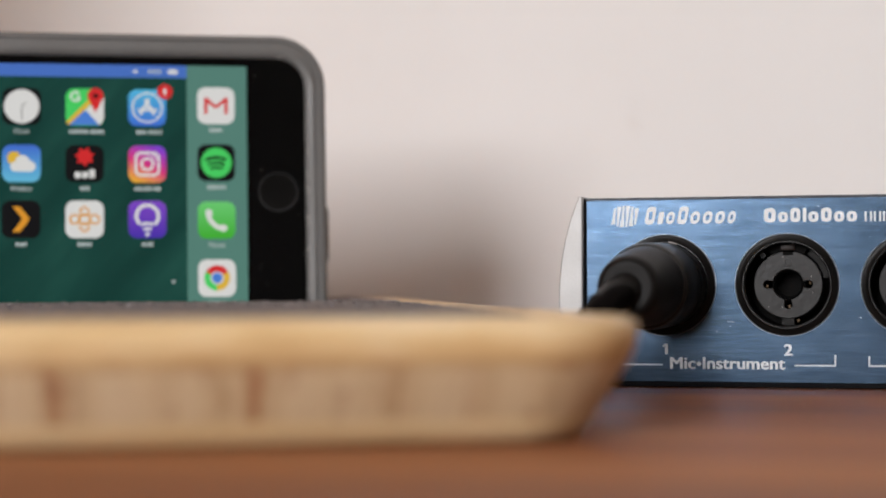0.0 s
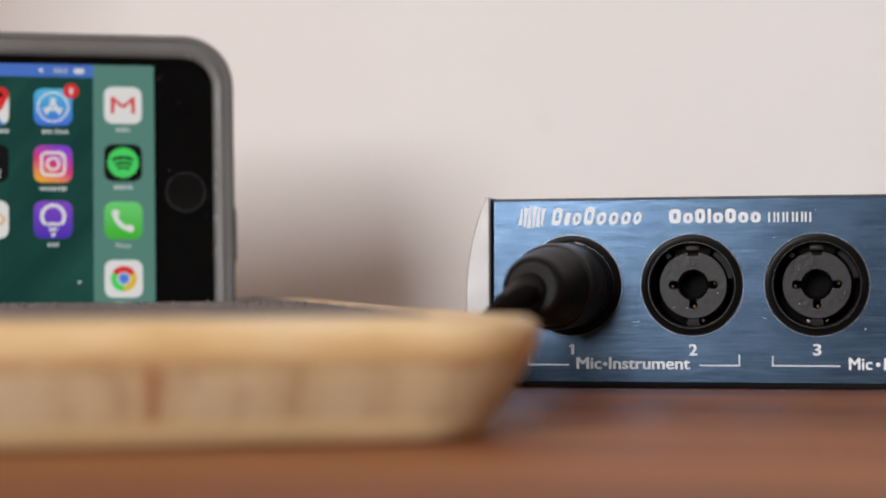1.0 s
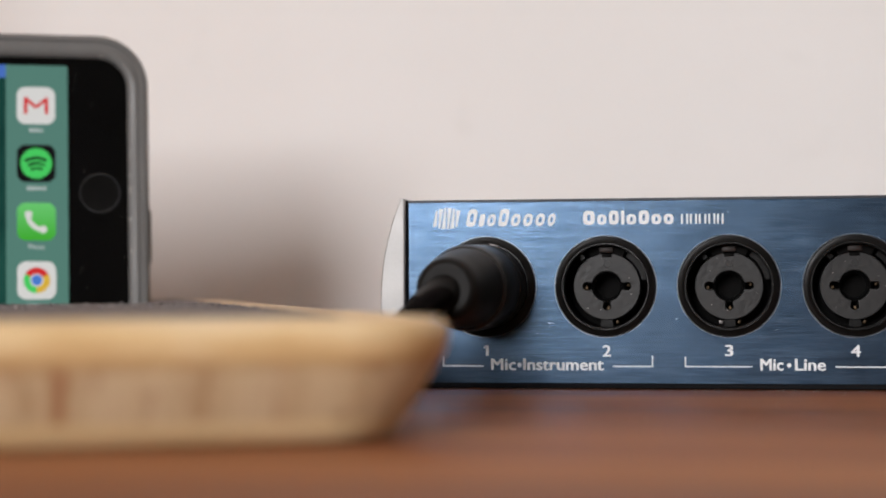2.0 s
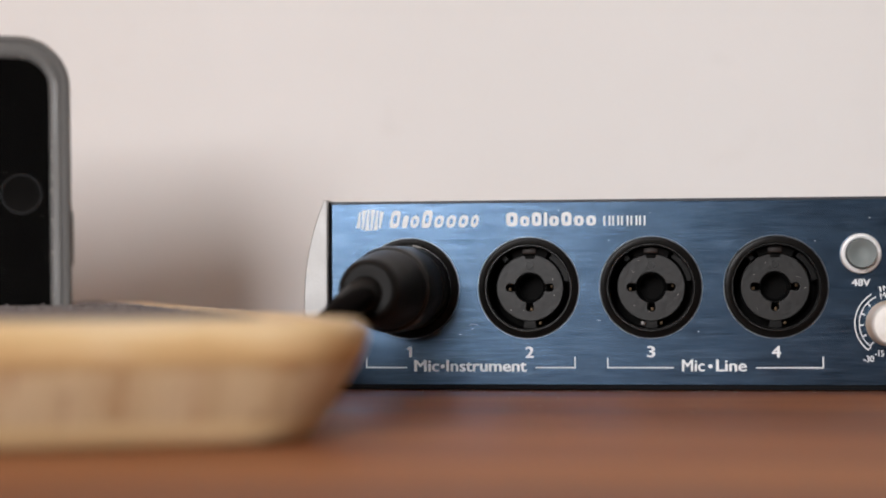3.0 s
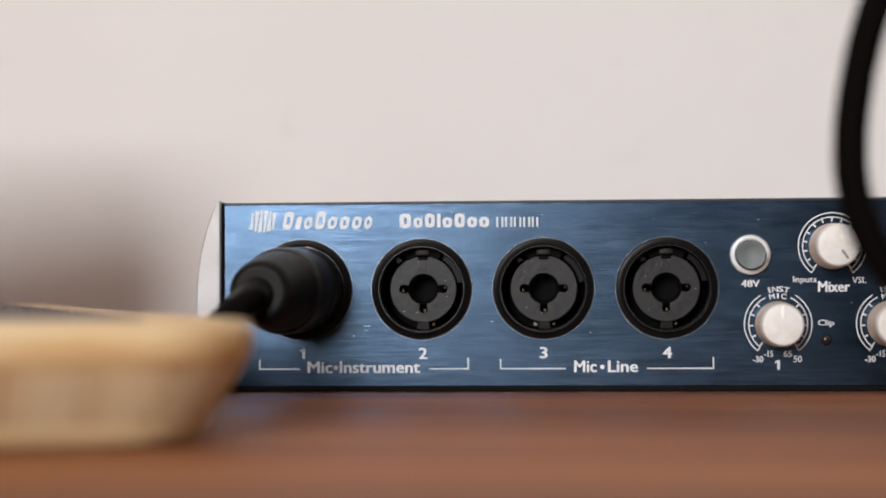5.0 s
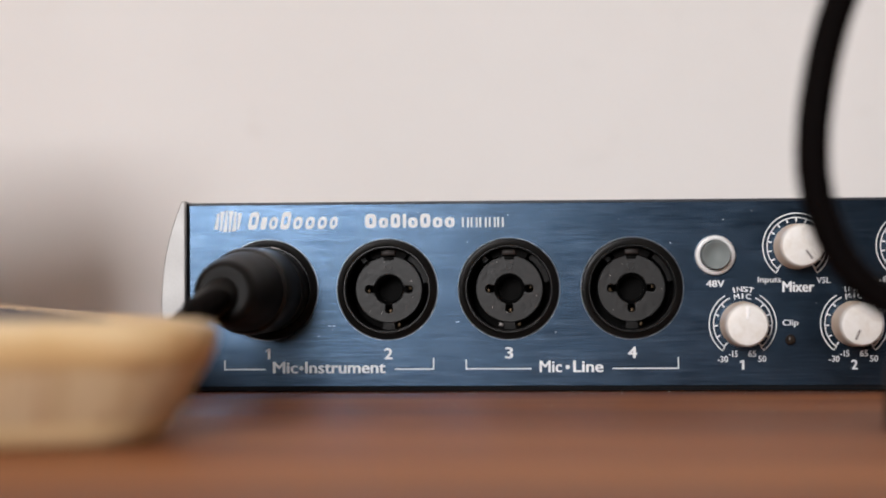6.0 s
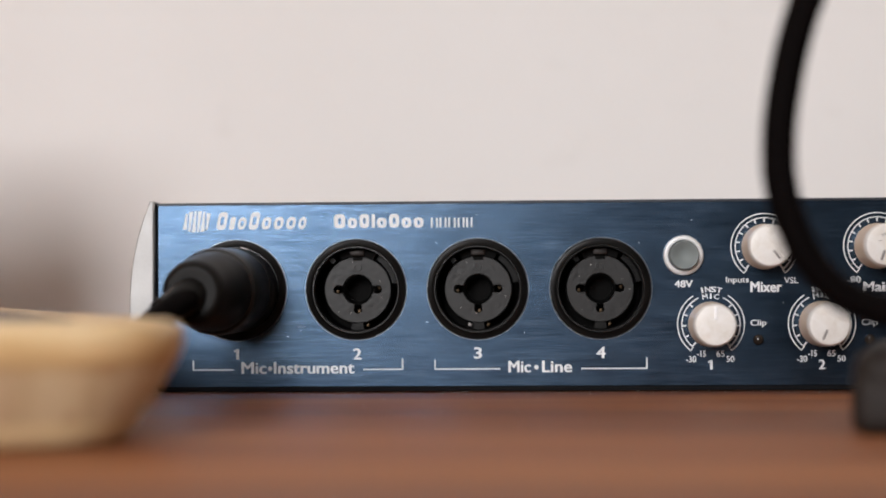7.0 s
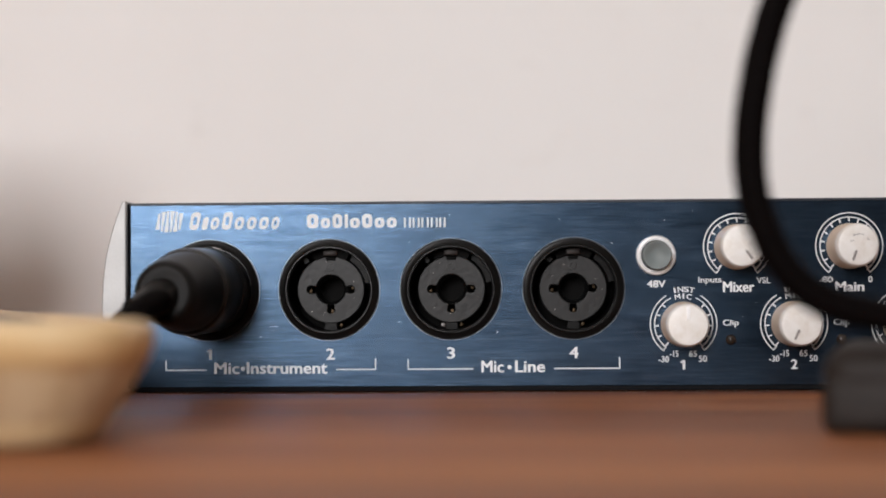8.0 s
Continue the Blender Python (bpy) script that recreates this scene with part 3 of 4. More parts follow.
for w in (1.95, 1.95, 2.1, 1.9, 1.7):
    for half in (0.0, 0.62):
        marks.append(slanted(x + half * w * MM, x + (half * w + 0.42) * MM, 0.0393, 0.0416, 0.0, 0.00015))
    x += w * 1.06 * MM
for m in marks:
    name_mark(m)


def dial(cx, cz, gap, ends):
    """Two printed rings with ticks, open below, and open above for a printed word."""
    out = []
    for r, w in ((0.0078, 0.00025), (0.0068, 0.00025)):
        cut = gap if r > 0.007 else gap * 0.82
        spans = ((-52, 90 - cut), (90 + cut, 232)) if gap else ((-52, 232),)
        for a0, a1 in spans:
            out += arc(cx, cz, r, w, a0, a1, max(6, int(abs(a1 - a0) / 6)))
    for k in range(ends):
        a = radians(-50 + 280 * k / (ends - 1))
        if gap and abs(math.degrees(a) - 90) < gap * 0.8:
            continue
        long = 0.0012 if k in (0, ends - 1) else 0.0010
        out.append(bar(cx + 0.0068 * math.cos(a), cz + 0.0068 * math.sin(a), cx + (0.0068 - long) * math.cos(a), cz + (0.0068 - long) * math.sin(a), 0.00034))
    for a in (radians(-52), radians(232)):
        out.append(bar(cx + 0.0067 * math.cos(a), cz + 0.0067 * math.sin(a), cx + 0.0079 * math.cos(a), cz + 0.0079 * math.sin(a), 0.00025))
    part("dial_scale", strips(out), PRINT, unit)


def ring_word(body, cx, cz, r, h, step):
    """Letters set one by one along a ring."""
    for k, c in enumerate(body):
        a = 90 - (k - (len(body) - 1) / 2) * step
        w = 0.32 * h if c == "I" else 1.05 * h
        part("letter", written(c, -w / 2, w / 2, -h / 2, h / 2, 0, 0.007), PRINT, unit,
             at=pose(cx + r * math.cos(radians(a)), 0, cz + r * math.sin(radians(a)), 0, 90 - a, 0))


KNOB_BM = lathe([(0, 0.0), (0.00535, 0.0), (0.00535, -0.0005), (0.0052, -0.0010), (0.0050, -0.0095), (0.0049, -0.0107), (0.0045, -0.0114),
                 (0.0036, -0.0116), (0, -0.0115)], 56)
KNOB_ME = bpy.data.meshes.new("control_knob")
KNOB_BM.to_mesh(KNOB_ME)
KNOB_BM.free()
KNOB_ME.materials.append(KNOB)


def knob(cx, cz, turn, white=False):
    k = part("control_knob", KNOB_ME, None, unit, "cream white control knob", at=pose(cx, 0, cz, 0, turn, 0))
    part("pointer_line", block(*((-0.0004, 0.0004) if white else (-0.00026, 0.00026)), -0.0118, -0.0114, 0.0013, 0.0043 if white else 0.0037, 0.00008), POINTER_W if white else POINTER, k)


KX, KZ = (0.13105, 0.15685, 0.18265), 0.0161
for k, x in enumerate(KX):
    dial(x, KZ, 31, 13)
    ring_word("INST", x, KZ, 0.0082, 0.00125, 9.4)
    ring_word("MIC", x, KZ, 0.0066, 0.0012, 12.0)
    for body, a0, a1, z in (("-30", -5.9, -3.5, 7.2), ("-15", -3.3, -1.25, 8.45), ("65", 1.2, 3.1, 8.45), ("50", 3.5, 5.4, 7.25)):
        part("lettering", written(body, x + a0 * MM, x + a1 * MM, z * MM, (z + 1.45) * MM, 0, 0.008), PRINT, unit)
    if k == 0:
        numeral_one(x, 0.0055, 0.0022)
    else:
        part("lettering", written("123"[k], x - 0.0008, x + 0.0007, 0.0055, 0.0077, 0, bold), PRINT, unit)
    knob(x, KZ, (0, 205, 200)[k], k == 0)
for k, x in enumerate(KX[:2]):
    part("lettering", written("Clip", x + 0.0092, x + 0.0129, 0.0153, 0.0171, 0, 0.006), PRINT, unit)
    led = part("clip_led", lathe([(0, 0.0), (0.0013, 0.0), (0.0013, -0.0002), (0.0011, -0.0005), (0.0006, -0.0009), (0, -0.0010)], 20), LEDM, unit,
               "small dark indicator lamp", at=pose(x + 0.0110, 0, 0.0124))
TX, TZ = (0.14365, 0.16985), 0.0342
for x in TX:
    dial(x, TZ, 0, 15)
part("lettering", written("Mixer", 0.1403, 0.1477, 0.0236, 0.0260, 0, 0.016), PRINT, unit)
part("lettering", written("Inputs", 0.1346, 0.1400, 0.0254, 0.0272, 0, 0.004), PRINT, unit)
part("lettering", written("VSL", 0.1482, 0.1514, 0.0256, 0.0270, 0, 0.004), PRINT, unit)
part("lettering", written("Main", 0.1665, 0.1733, 0.0236, 0.0258, 0, 0.016), PRINT, unit)
part("lettering", written("-80", 0.1627, 0.1660, 0.0257, 0.0271, 0, 0.01), PRINT, unit)
part("lettering", written("0", 0.1742, 0.1752, 0.0257, 0.0271, 0, 0.01), PRINT, unit)
knob(TX[0], TZ, 145)
knob(TX[1], TZ, 200)
scuffs = [bar(-0.0012, 0.0022, 0.0004, 0.0026, 0.0003), bar(0.0006, 0.0025, 0.0013, 0.0024, 0.0002), bar(-0.0018, 0.0009, -0.0010, 0.0010, 0.00015), bar(0.0020, 0.0016, 0.0024, 0.0012, 0.0002)]
tagged(part("scuff", strips(scuffs, -0.01155, 0.00004), SCUFF, unit, "grey scuff marks on the knob", at=pose(TX[1], 0, TZ)), kind="stuff")
part("lettering", written("48V", 0.1226, 0.1269, 0.0248, 0.0264, 0, 0.014), PRINT, unit)
collar = part("button_collar", lathe([(0.0047, 0.0004), (0.0047, -0.0010), (0.0045, -0.0014), (0.0040, -0.0016), (0.0036, -0.0015), (0.0035, -0.0002), (0.0035, 0.001)], 48),
              CHROME, unit, "bright round button collar", at=pose(0.1247, 0, 0.0323))
part("button", lathe([(0, -0.0029), (0.0012, -0.0031), (0.0022, -0.0036), (0.0029, -0.0042), (0.0032, -0.0043), (0.0034, -0.0040), (0.0034, 0.001)], 40), LENS, collar, "translucent grey push button")

# specks and fine scratches on the faceplate
rng = random.Random(4)
specks = []
for k in range(30):
    x, z, r = rng.uniform(0.004, 0.18), rng.uniform(0.0115, 0.044), rng.uniform(0.00005, 0.00012)
    if all(math.hypot(x - jx, z - JZ) > 0.013 for jx in JX):
        specks.append(circle(x, z, r, 6))
for k in range(9):
    x, z, w = rng.uniform(0.03, 0.11), rng.uniform(0.012, 0.036), rng.uniform(0.0006, 0.002)
    if all(math.hypot(x - jx, z - JZ) > 0.0145 for jx in JX):
        specks.append(bar(x, z, x + w, z + rng.uniform(-0.00008, 0.00008), 0.00007))
tagged(part("dust_speck", strips(specks, 0, 0.00003), DUST, unit, "pale specks and scratches"), kind="stuff")

# ---- the microphone cable in the first jack ----
lead = thing("microphone_cable", "black microphone cable with its plug pushed into the interface", "cable", pose(JX[0], 0, JZ))
DROOP = pose(0, 0, 0, 0.4, 0, -2.5)
part("plug_shell", lathe([(0, 0.0105), (0.0086, 0.0105), (0.0088, 0.003), (0.0089, -0.0002), (0.0097, -0.0008), (0.0099, -0.0022), (0.0099, -0.0070), (0.0097, -0.0075),
                          (0.0091, -0.0078), (0.0091, -0.0088), (0.0097, -0.0092), (0.0099, -0.0098), (0.0099, -0.0200), (0.0098, -0.0246), (0.0095, -0.0256), (0.0088, -0.0260), (0, -0.0260)], 64),
     PLUG, lead, "black plastic plug shell", at=DROOP)
part("plug_grip", lathe([(0, -0.0258), (0.0086, -0.0258), (0.0089, -0.0268), (0.0088, -0.0290), (0.0083, -0.0345), (0.0076, -0.0400), (0.0070, -0.0440), (0.0067, -0.0456),
                         (0.0061, -0.0466), (0.0054, -0.0470), (0.0049, -0.0470), (0, -0.0468)], 64), RUBBER, lead, at=DROOP)
part("plug_boot", lathe([(0, -0.0440), (0.0040, -0.0440), (0.0038, -0.0475), (0.0034, -0.0510), (0.0031, -0.0545), (0.0029, -0.0580), (0.0028, -0.0590), (0, -0.0590)], 48), RUBBER, lead, at=DROOP @ pose(0, -0.0440, 0, 15, 0, -15) @ pose(0, 0.0440, 0))
tail = [(-0.0026, -0.049, -0.0016), (-0.0047, -0.056, -0.0036), (-0.0086, -0.0640, -0.0078), (-0.0140, -0.0680, -0.0125), (-0.0200, -0.062, -0.0178), (-0.0268, -0.045, -0.0206),
        (-0.0325, -0.018, -0.0211), (-0.039, 0.03, -0.0211), (-0.043, 0.09, -0.0211), (-0.050, 0.15, -0.0211), (-0.075, 0.172, -0.0211)]
part("cable", tube(tail, 0.0028), CABLE, lead)

# ---- the bamboo lap tray with a phone slot ----
TURN = 24.0
TRAY_AT = pose(0.0236, -0.1437, 0, 0, 0, TURN) @ pose(-0.0012, 0, 0)
tray = thing("lap_tray", "pale bamboo lap tray with grey felt top on table", "tray",
             TRAY_AT)
TW, TL, FIN = 0.205, 0.266, 0.0046


def tray_ring(bm, out, z, n=9):
    """One outline of the tray at a height, pushed out from the felt's edge."""
    r = max(0.0015, 0.0072 + out) + 0.003 * (1 - z / 0.0206)
    pts = []
    for cx, cy, a in ((out - r, TL + out - r, 0), (-TW - out + r, TL + out - r, 90), (-TW - out + r, -out + r, 180), (out - r, -out + r, 270)):
        pts += circle(cx, cy, r, n, a, a + 90)
    return [bm.verts.new((x, y, z)) for x, y in pts]


RIM = ((-0.0005, TOP), (0.0024, 0.0007), (0.0040, 0.0016), (0.0062, 0.0045), (0.0093, 0.0095), (0.0118, 0.0138), (0.0126, 0.0158), (0.0129, 0.0176), (0.0127, 0.0190),
       (0.0118, 0.0199), (0.0098, 0.0204), (0.0045, 0.0205), (-0.0044, 0.0205), (-0.0046, 0.0203), (-0.0046, 0.0196))
bm = bmesh.new()
rings = [tray_ring(bm, o, z) for o, z in RIM]
for a, b in zip(rings, rings[1:]):
    for k in range(len(a)):
        j = (k + 1) % len(a)
        bm.faces.new((a[k], a[j], b[j], b[k]))
bm.faces.new(rings[0][::-1])
bm.faces.new(rings[-1])
bmesh.ops.recalc_face_normals(bm, faces=bm.faces[:])
tray_body = part("tray_body", smooth(bm, 50), BAMBOO, tray)

# the phone's place, in the tray's directions
LEAN = 6.0
P_MID = Vector((-0.1047, 0.0266, 0.0500))
phone_at = Matrix.Translation(P_MID) @ pose(0, 0, 0, 0, 0, TURN) @ pose(0, 0, 0, -LEAN, 0, 0)
local = TRAY_AT.inverted() @ phone_at
SX0, SX1 = (local @ Vector((-0.1355, 0, 0))).x, (local @ Vector((0.0302, 0, 0))).x
foot_y = (local @ Vector((0, 0, -0.0418))).y
SY0, SY1, SZ = foot_y - 0.0035, foot_y + 0.0150, 0.0072
cutter = part("slot", block(SX0, SX1, SY0, SY1, SZ, 0.05), BAMBOO, tray)
cut = tray_body.modifiers.new("slot", "BOOLEAN")
cut.operation, cut.object, cut.solver = "DIFFERENCE", cutter, "EXACT"
bpy.context.view_layer.update()
cut_mesh = bpy.data.meshes.new_from_object(tray_body.evaluated_get(bpy.context.evaluated_depsgraph_get()))
tray_body.modifiers.clear()
tray_body.data = cut_mesh
bpy.data.objects.remove(cutter)

# the felt: a rough sheet with a frayed edge, open over the slot
bm = bmesh.new()
NX, NY = 100, 122
grid = []
for j in range(NY + 1):
    row = []
    for i in range(NX + 1):
        x, y = -FIN - (TW - 2 * FIN) * (1 - i / NX), FIN + (TL - 2 * FIN) * j / NY
        edge = min(-x, x + TW, y, TL - y) - FIN
        n = noise.noise(Vector((x * 260, y * 260, 3.0)))
        z = 0.0206 + 0.00022 * n + (0.00025 * noise.noise(Vector((x * 900, y * 900, 7.0))) if edge < 0.012 else 0)
        if edge < 0.0001:
            x += 0.0006 * noise.noise(Vector((y * 500, 1, x)))
            y += 0.0006 * noise.noise(Vector((x * 500, 2, y)))
        row.append(bm.verts.new((x, y, z)))
    grid.append(row)
for j in range(NY):
    for i in range(NX):
        quad = (grid[j][i], grid[j][i + 1], grid[j + 1][i + 1], grid[j + 1][i])
        cx = sum(v.co.x for v in quad) / 4
        cy = sum(v.co.y for v in quad) / 4
        if not (SX0 < cx < SX1 and SY0 - 0.001 < cy < SY1 + 0.001):
            bm.faces.new(quad)
loose = [v for v in bm.verts if not v.link_faces]
bmesh.ops.delete(bm, geom=loose, context="VERTS")
rim_edges = [e for e in bm.edges if len(e.link_faces) == 1]
fresh = bmesh.ops.extrude_edge_only(bm, edges=rim_edges)
for v in fresh["geom"]:
    if isinstance(v, bmesh.types.BMVert):
        v.co.z = 0.0197
part("felt_top", smooth(bm, 70), FELT, tray, "rough grey felt top")
verts, faces = [], []
rng = random.Random(11)
for k in range(2600):
    side = rng.random()
    if side < 0.2:
        x, y = -FIN + rng.uniform(-0.004, 0.0005), rng.uniform(FIN, TL - FIN)
    elif side < 0.3:
        x, y = rng.uniform(-TW + FIN, -FIN), TL - FIN - rng.uniform(0, 0.004)
    else:
        x, y = rng.uniform(-TW + FIN, -FIN), rng.uniform(0.10, TL - FIN)
    if SX0 < x < SX1 and SY0 - 0.002 < y < SY1 + 0.002:
        continue
    s = rng.uniform(0.0003, 0.0009)
    i = len(verts)
    for m in range(3):
        a = rng.uniform(0, 6.28)
        verts.append((x + s * math.cos(a), y + s * math.sin(a), 0.0204))
    verts.append((x + rng.uniform(-s, s), y + rng.uniform(-s, s), 0.0206 + rng.uniform(0.0002, 0.0007)))
    faces += [(i, i + 1, i + 3), (i + 1, i + 2, i + 3), (i + 2, i, i + 3)]
fuzz = bpy.data.meshes.new("felt_fluff")
fuzz.from_pydata(verts, [], faces)
tagged(part("felt_fluff", fuzz, FELT, tray, "frayed felt fibres"), kind="stuff")

# ---- the smartphone in the slot ----
phone = thing("smartphone", "black smartphone in grey case, lit display, standing in tray slot", "phone", phone_at)
XL, XR, XS = -0.1317, 0.0265, 0.00826  # ends of the body, right edge of the display
SLEFT = XS - 0.1218
body = sheet([round_rect(XL, XR, -0.03905, 0.03905, 0.0105, 10)], 0.0073, 0.001)
part("phone_body", body, GLASS, phone, "glossy black glass front", at=pose(0, 0.0073, 0))


def case_mesh():
    bm = bmesh.new()
    prof = ((0.0025, 0.0082), (0.0, 0.0088), (-0.0022, 0.0080), (-0.0032, 0.0060), (-0.0032, 0.0016), (-0.0030, -0.0002), (-0.0022, -0.0012), (-0.0014, -0.0013), (-0.0010, -0.0009), (-0.0004, -0.0009), (0.0000, -0.0013),
            (0.0014, -0.0012), (0.0023, -0.0005), (0.0026, 0.0002))
    rings = []
    for inset, y in prof:
        r = 0.0105 - inset
        up = 0.0007 if inset < 0 else 0.0
        pts = round_rect(XL + inset, XR - inset, -0.03905 + inset, 0.03905 - inset + up, r, 12)
        rings.append([bm.verts.new((x, y, z)) for x, z in pts])
    for a, b in zip(rings, rings[1:]):
        for k in range(len(a)):
            j = (k + 1) % len(a)
            bm.faces.new((a[k], a[j], b[j], b[k]))
    bm.faces.new(rings[0])
    bmesh.ops.recalc_face_normals(bm, faces=bm.faces[:])
    return smooth(bm, 40)


case = part("phone_case", case_mesh(), CASE, phone, "grey soft plastic phone case")
part("case_rib", block(0.0286, 0.0302, 0.0010, 0.0056, -0.0187, -0.0041, 0.0005, 3), CASE, case)
chips = []
for k in range(26):
    a = rng.uniform(0, 1)
    x, z = (XR - 0.0020 + rng.uniform(-0.0002, 0.0002), rng.uniform(-0.03, 0.03)) if a < 0.6 else (XR - 0.004 - rng.uniform(0, 0.006), 0.0368)
    chips.append(circle(x, z, rng.uniform(0.00010, 0.00028), 6))
tagged(part("case_dust", strips(chips, -0.0004, 0.0004), DUST, case, "pale dust along the case lip"), kind="stuff")
flecks = [circle(rng.uniform(0.009, 0.0235), rng.uniform(-0.034, 0.034), rng.uniform(0.00005, 0.00011), 6) for k in range(14)]
tagged(part("glass_dust", strips(flecks, -0.0001, 0.00003), DUST, phone, "pale dust on the black glass"), kind="stuff")
YS = -0.00005
wall_m = glow("display_wallpaper", (0.017, 0.062, 0.050), 0.8)
wn = noise_of(wall_m, 34, (0.6, 1, 2.6), 3, 0.5, (0, radians(-50), 0))
link(wall_m, ramp(wall_m, wn, [(0.38, (0.006, 0.048, 0.038)), (0.52, (0.009, 0.061, 0.048)), (0.66, (0.014, 0.080, 0.062))]),
     wall_m.node_tree.nodes["Principled BSDF"].inputs["Emission Color"])
G_DOCK = glow("display_dock", (0.105, 0.250, 0.205), 0.8)
G_BAR = glow("display_status_bar", (0.075, 0.185, 0.60), 0.8)
G_WHITE = glow("display_white", (0.80, 0.79, 0.77), 0.8)
G_SOFT = glow("display_label", (0.50, 0.55, 0.54), 0.85)
G_BLACK = glow("display_black", (0.006, 0.006, 0.007), 0.8)
G_RED = glow("display_red", (0.72, 0.028, 0.030), 0.8)
G_GREEN = glow("display_green", (0.07, 0.64, 0.13), 0.85)
G_YELLOW = glow("display_yellow", (0.80, 0.50, 0.055), 0.8)
G_BLUE = glow("display_blue", (0.085, 0.24, 0.72), 0.8)
G_GREY = glow("display_grey", (0.35, 0.34, 0.33), 0.8)
G_ORANGE = glow("display_orange", (0.80, 0.34, 0.03), 0.8)
ICON = 0.0100
part("display", sheet([round_rect(SLEFT, XS, -0.03425, 0.03425, 0.0002, 2)], 0.00006), wall_m, phone, "lit display with a dark green picture", at=pose(0, YS, 0))
part("display_dock", sheet([round_rect(-0.0078, XS, -0.03425, 0.03425, 0.0001, 2)], 0.00005), G_DOCK, phone, "lighter green dock strip", at=pose(0, YS - 0.0001, 0))
status = part("status_bar", sheet([round_rect(SLEFT, -0.0078, 0.0308, 0.03425, 0.0001, 2)], 0.00005), G_BAR, phone, "blue status bar", at=pose(0, YS - 0.0001, 0))
part("battery_mark", strips([round_rect(-0.0128, -0.0102, 0.0318, 0.0331, 0.0003)]), G_WHITE, status, at=pose(0, -0.0001, 0))
part("status_mark", strips([bar(-0.0176 + k * 0.00125, 0.0319, -0.0176 + k * 0.00125, 0.0331, 0.0007) for k in range(3)]), G_SOFT, status, at=pose(0, -0.0001, 0))
part("status_mark", strips([[(-0.0222, 0.0324), (-0.0208, 0.0318), (-0.0212, 0.0332)]]), G_WHITE, status, at=pose(0, -0.0001, 0))
part("status_mark", strips([bar(-0.0595 + k * 0.0012, 0.0318, -0.0595 + k * 0.0012, 0.0331, 0.0008) for k in range(2)]), G_WHITE, status, at=pose(0, -0.0001, 0))
part("page_dot", strips([circle(-0.0115, -0.0242, 0.00045, 12)]), G_SOFT, phone, at=pose(0, YS - 0.0001, 0))
part("home_button", lathe([(0.0054, 0.0), (0.0054, -0.00012), (0.0050, -0.00015), (0.0047, -0.0001), (0.004, -0.00008), (0, -0.00008)], 48), BLACK, phone, "round black home button",
     at=pose(0.0166, -0.0001, 0.0))


part("home_ring", lathe([(0.0050, -0.00008), (0.0051, -0.0003), (0.0053, -0.0003), (0.0054, -0.00008)], 48), HOMERING, phone, at=pose(0.0166, -0.0001, 0.0))


def icon(x, z, ground, glyphs, word):
    """An app symbol: a rounded tile, its marks, and the word or bars below."""
    tile = part("app_icon", sheet([round_rect(-ICON / 2, ICON / 2, -ICON / 2, ICON / 2, 0.0023, 8)], 0.00005), ground, phone, at=pose(x, YS - 0.0002, z))
    for k, (shapes, material) in enumerate(glyphs):
        part("icon_mark", strips([[(px * MM, pz * MM) for px, pz in s] for s in shapes]), material, tile, at=pose(0, -0.0001 * (k + 1), 0))
    if isinstance(word, str):
        part("icon_word", written(word, -0.00042 * len(word), 0.00042 * len(word), -0.0073, -0.0060, 0, 0.005), G_SOFT, tile)
    else:
        marks, at = [], -sum(word) / 2
        for w in word:
            if w > 0:
                marks.append(round_rect((at + 0.1) * MM, (at + w - 0.1) * MM, -0.0072, -0.0061, 0.0002, 2))
            at += abs(w)
        part("icon_word", strips(marks), G_SOFT, tile, "blurred word as plain bars")


def disc(x, z, r, n=32):
    return circle(x, z, r, n)


COLS, ROWS3, ROWS4 = (-0.0183, -0.0347, -0.0511), (0.0226, 0.0073, -0.0076), (0.02335, 0.00778, -0.00778, -0.02335)
# dock strip
icon(0, ROWS4[0], G_WHITE, [([bar(-2.7, -2.2, -2.7, 2.0, 0.9), bar(2.7, -2.2, 2.7, 2.0, 0.9), bar(-2.9, 2.1, 0, -0.5, 0.8), bar(0, -0.5, 2.9, 2.1, 0.8)], G_RED)],
     (0.9, 0.9, 0.9, 0.5, 0.5))
icon(0, ROWS4[1], G_BLACK, [([disc(0, 0, 4.1)], G_GREEN), (arc(0, -4.2, 5.6, 0.8, 62, 122, 8) + arc(0.1, -4.2, 4.2, 0.7, 60, 122, 8) + arc(0.1, -4.2, 2.9, 0.6, 58, 122, 8), G_BLACK)],
     (0.9, 0.9, 0.9, 0.5, 0.5, 0.5, 0.8))
G_PHONE = glow_ramp("display_green_fade", (0.055, 0.47, 0.03), (0.17, 0.68, 0.19), ICON)
icon(0, ROWS4[2], G_PHONE, [(arc(2.3, 2.3, 4.6, 1.25, 188, 262, 10) + [disc(-2.05, 1.95, 1.0, 16), disc(1.75, -2.1, 1.0, 16)], G_WHITE)], "Phone")
icon(0, ROWS4[3], G_WHITE, [([[(0, 0)] + circle(0, 0, 3.4, 14, 30, 150)], G_RED), ([[(0, 0)] + circle(0, 0, 3.4, 14, 150, 270)], G_GREEN),
                            ([[(0, 0)] + circle(0, 0, 3.4, 14, 270, 390)], G_YELLOW), ([disc(0, 0, 1.75)], G_WHITE), ([disc(0, 0, 1.4)], G_BLUE)], (0.9, 0.9, 0.5, 0.9, 1.2, 0.8))
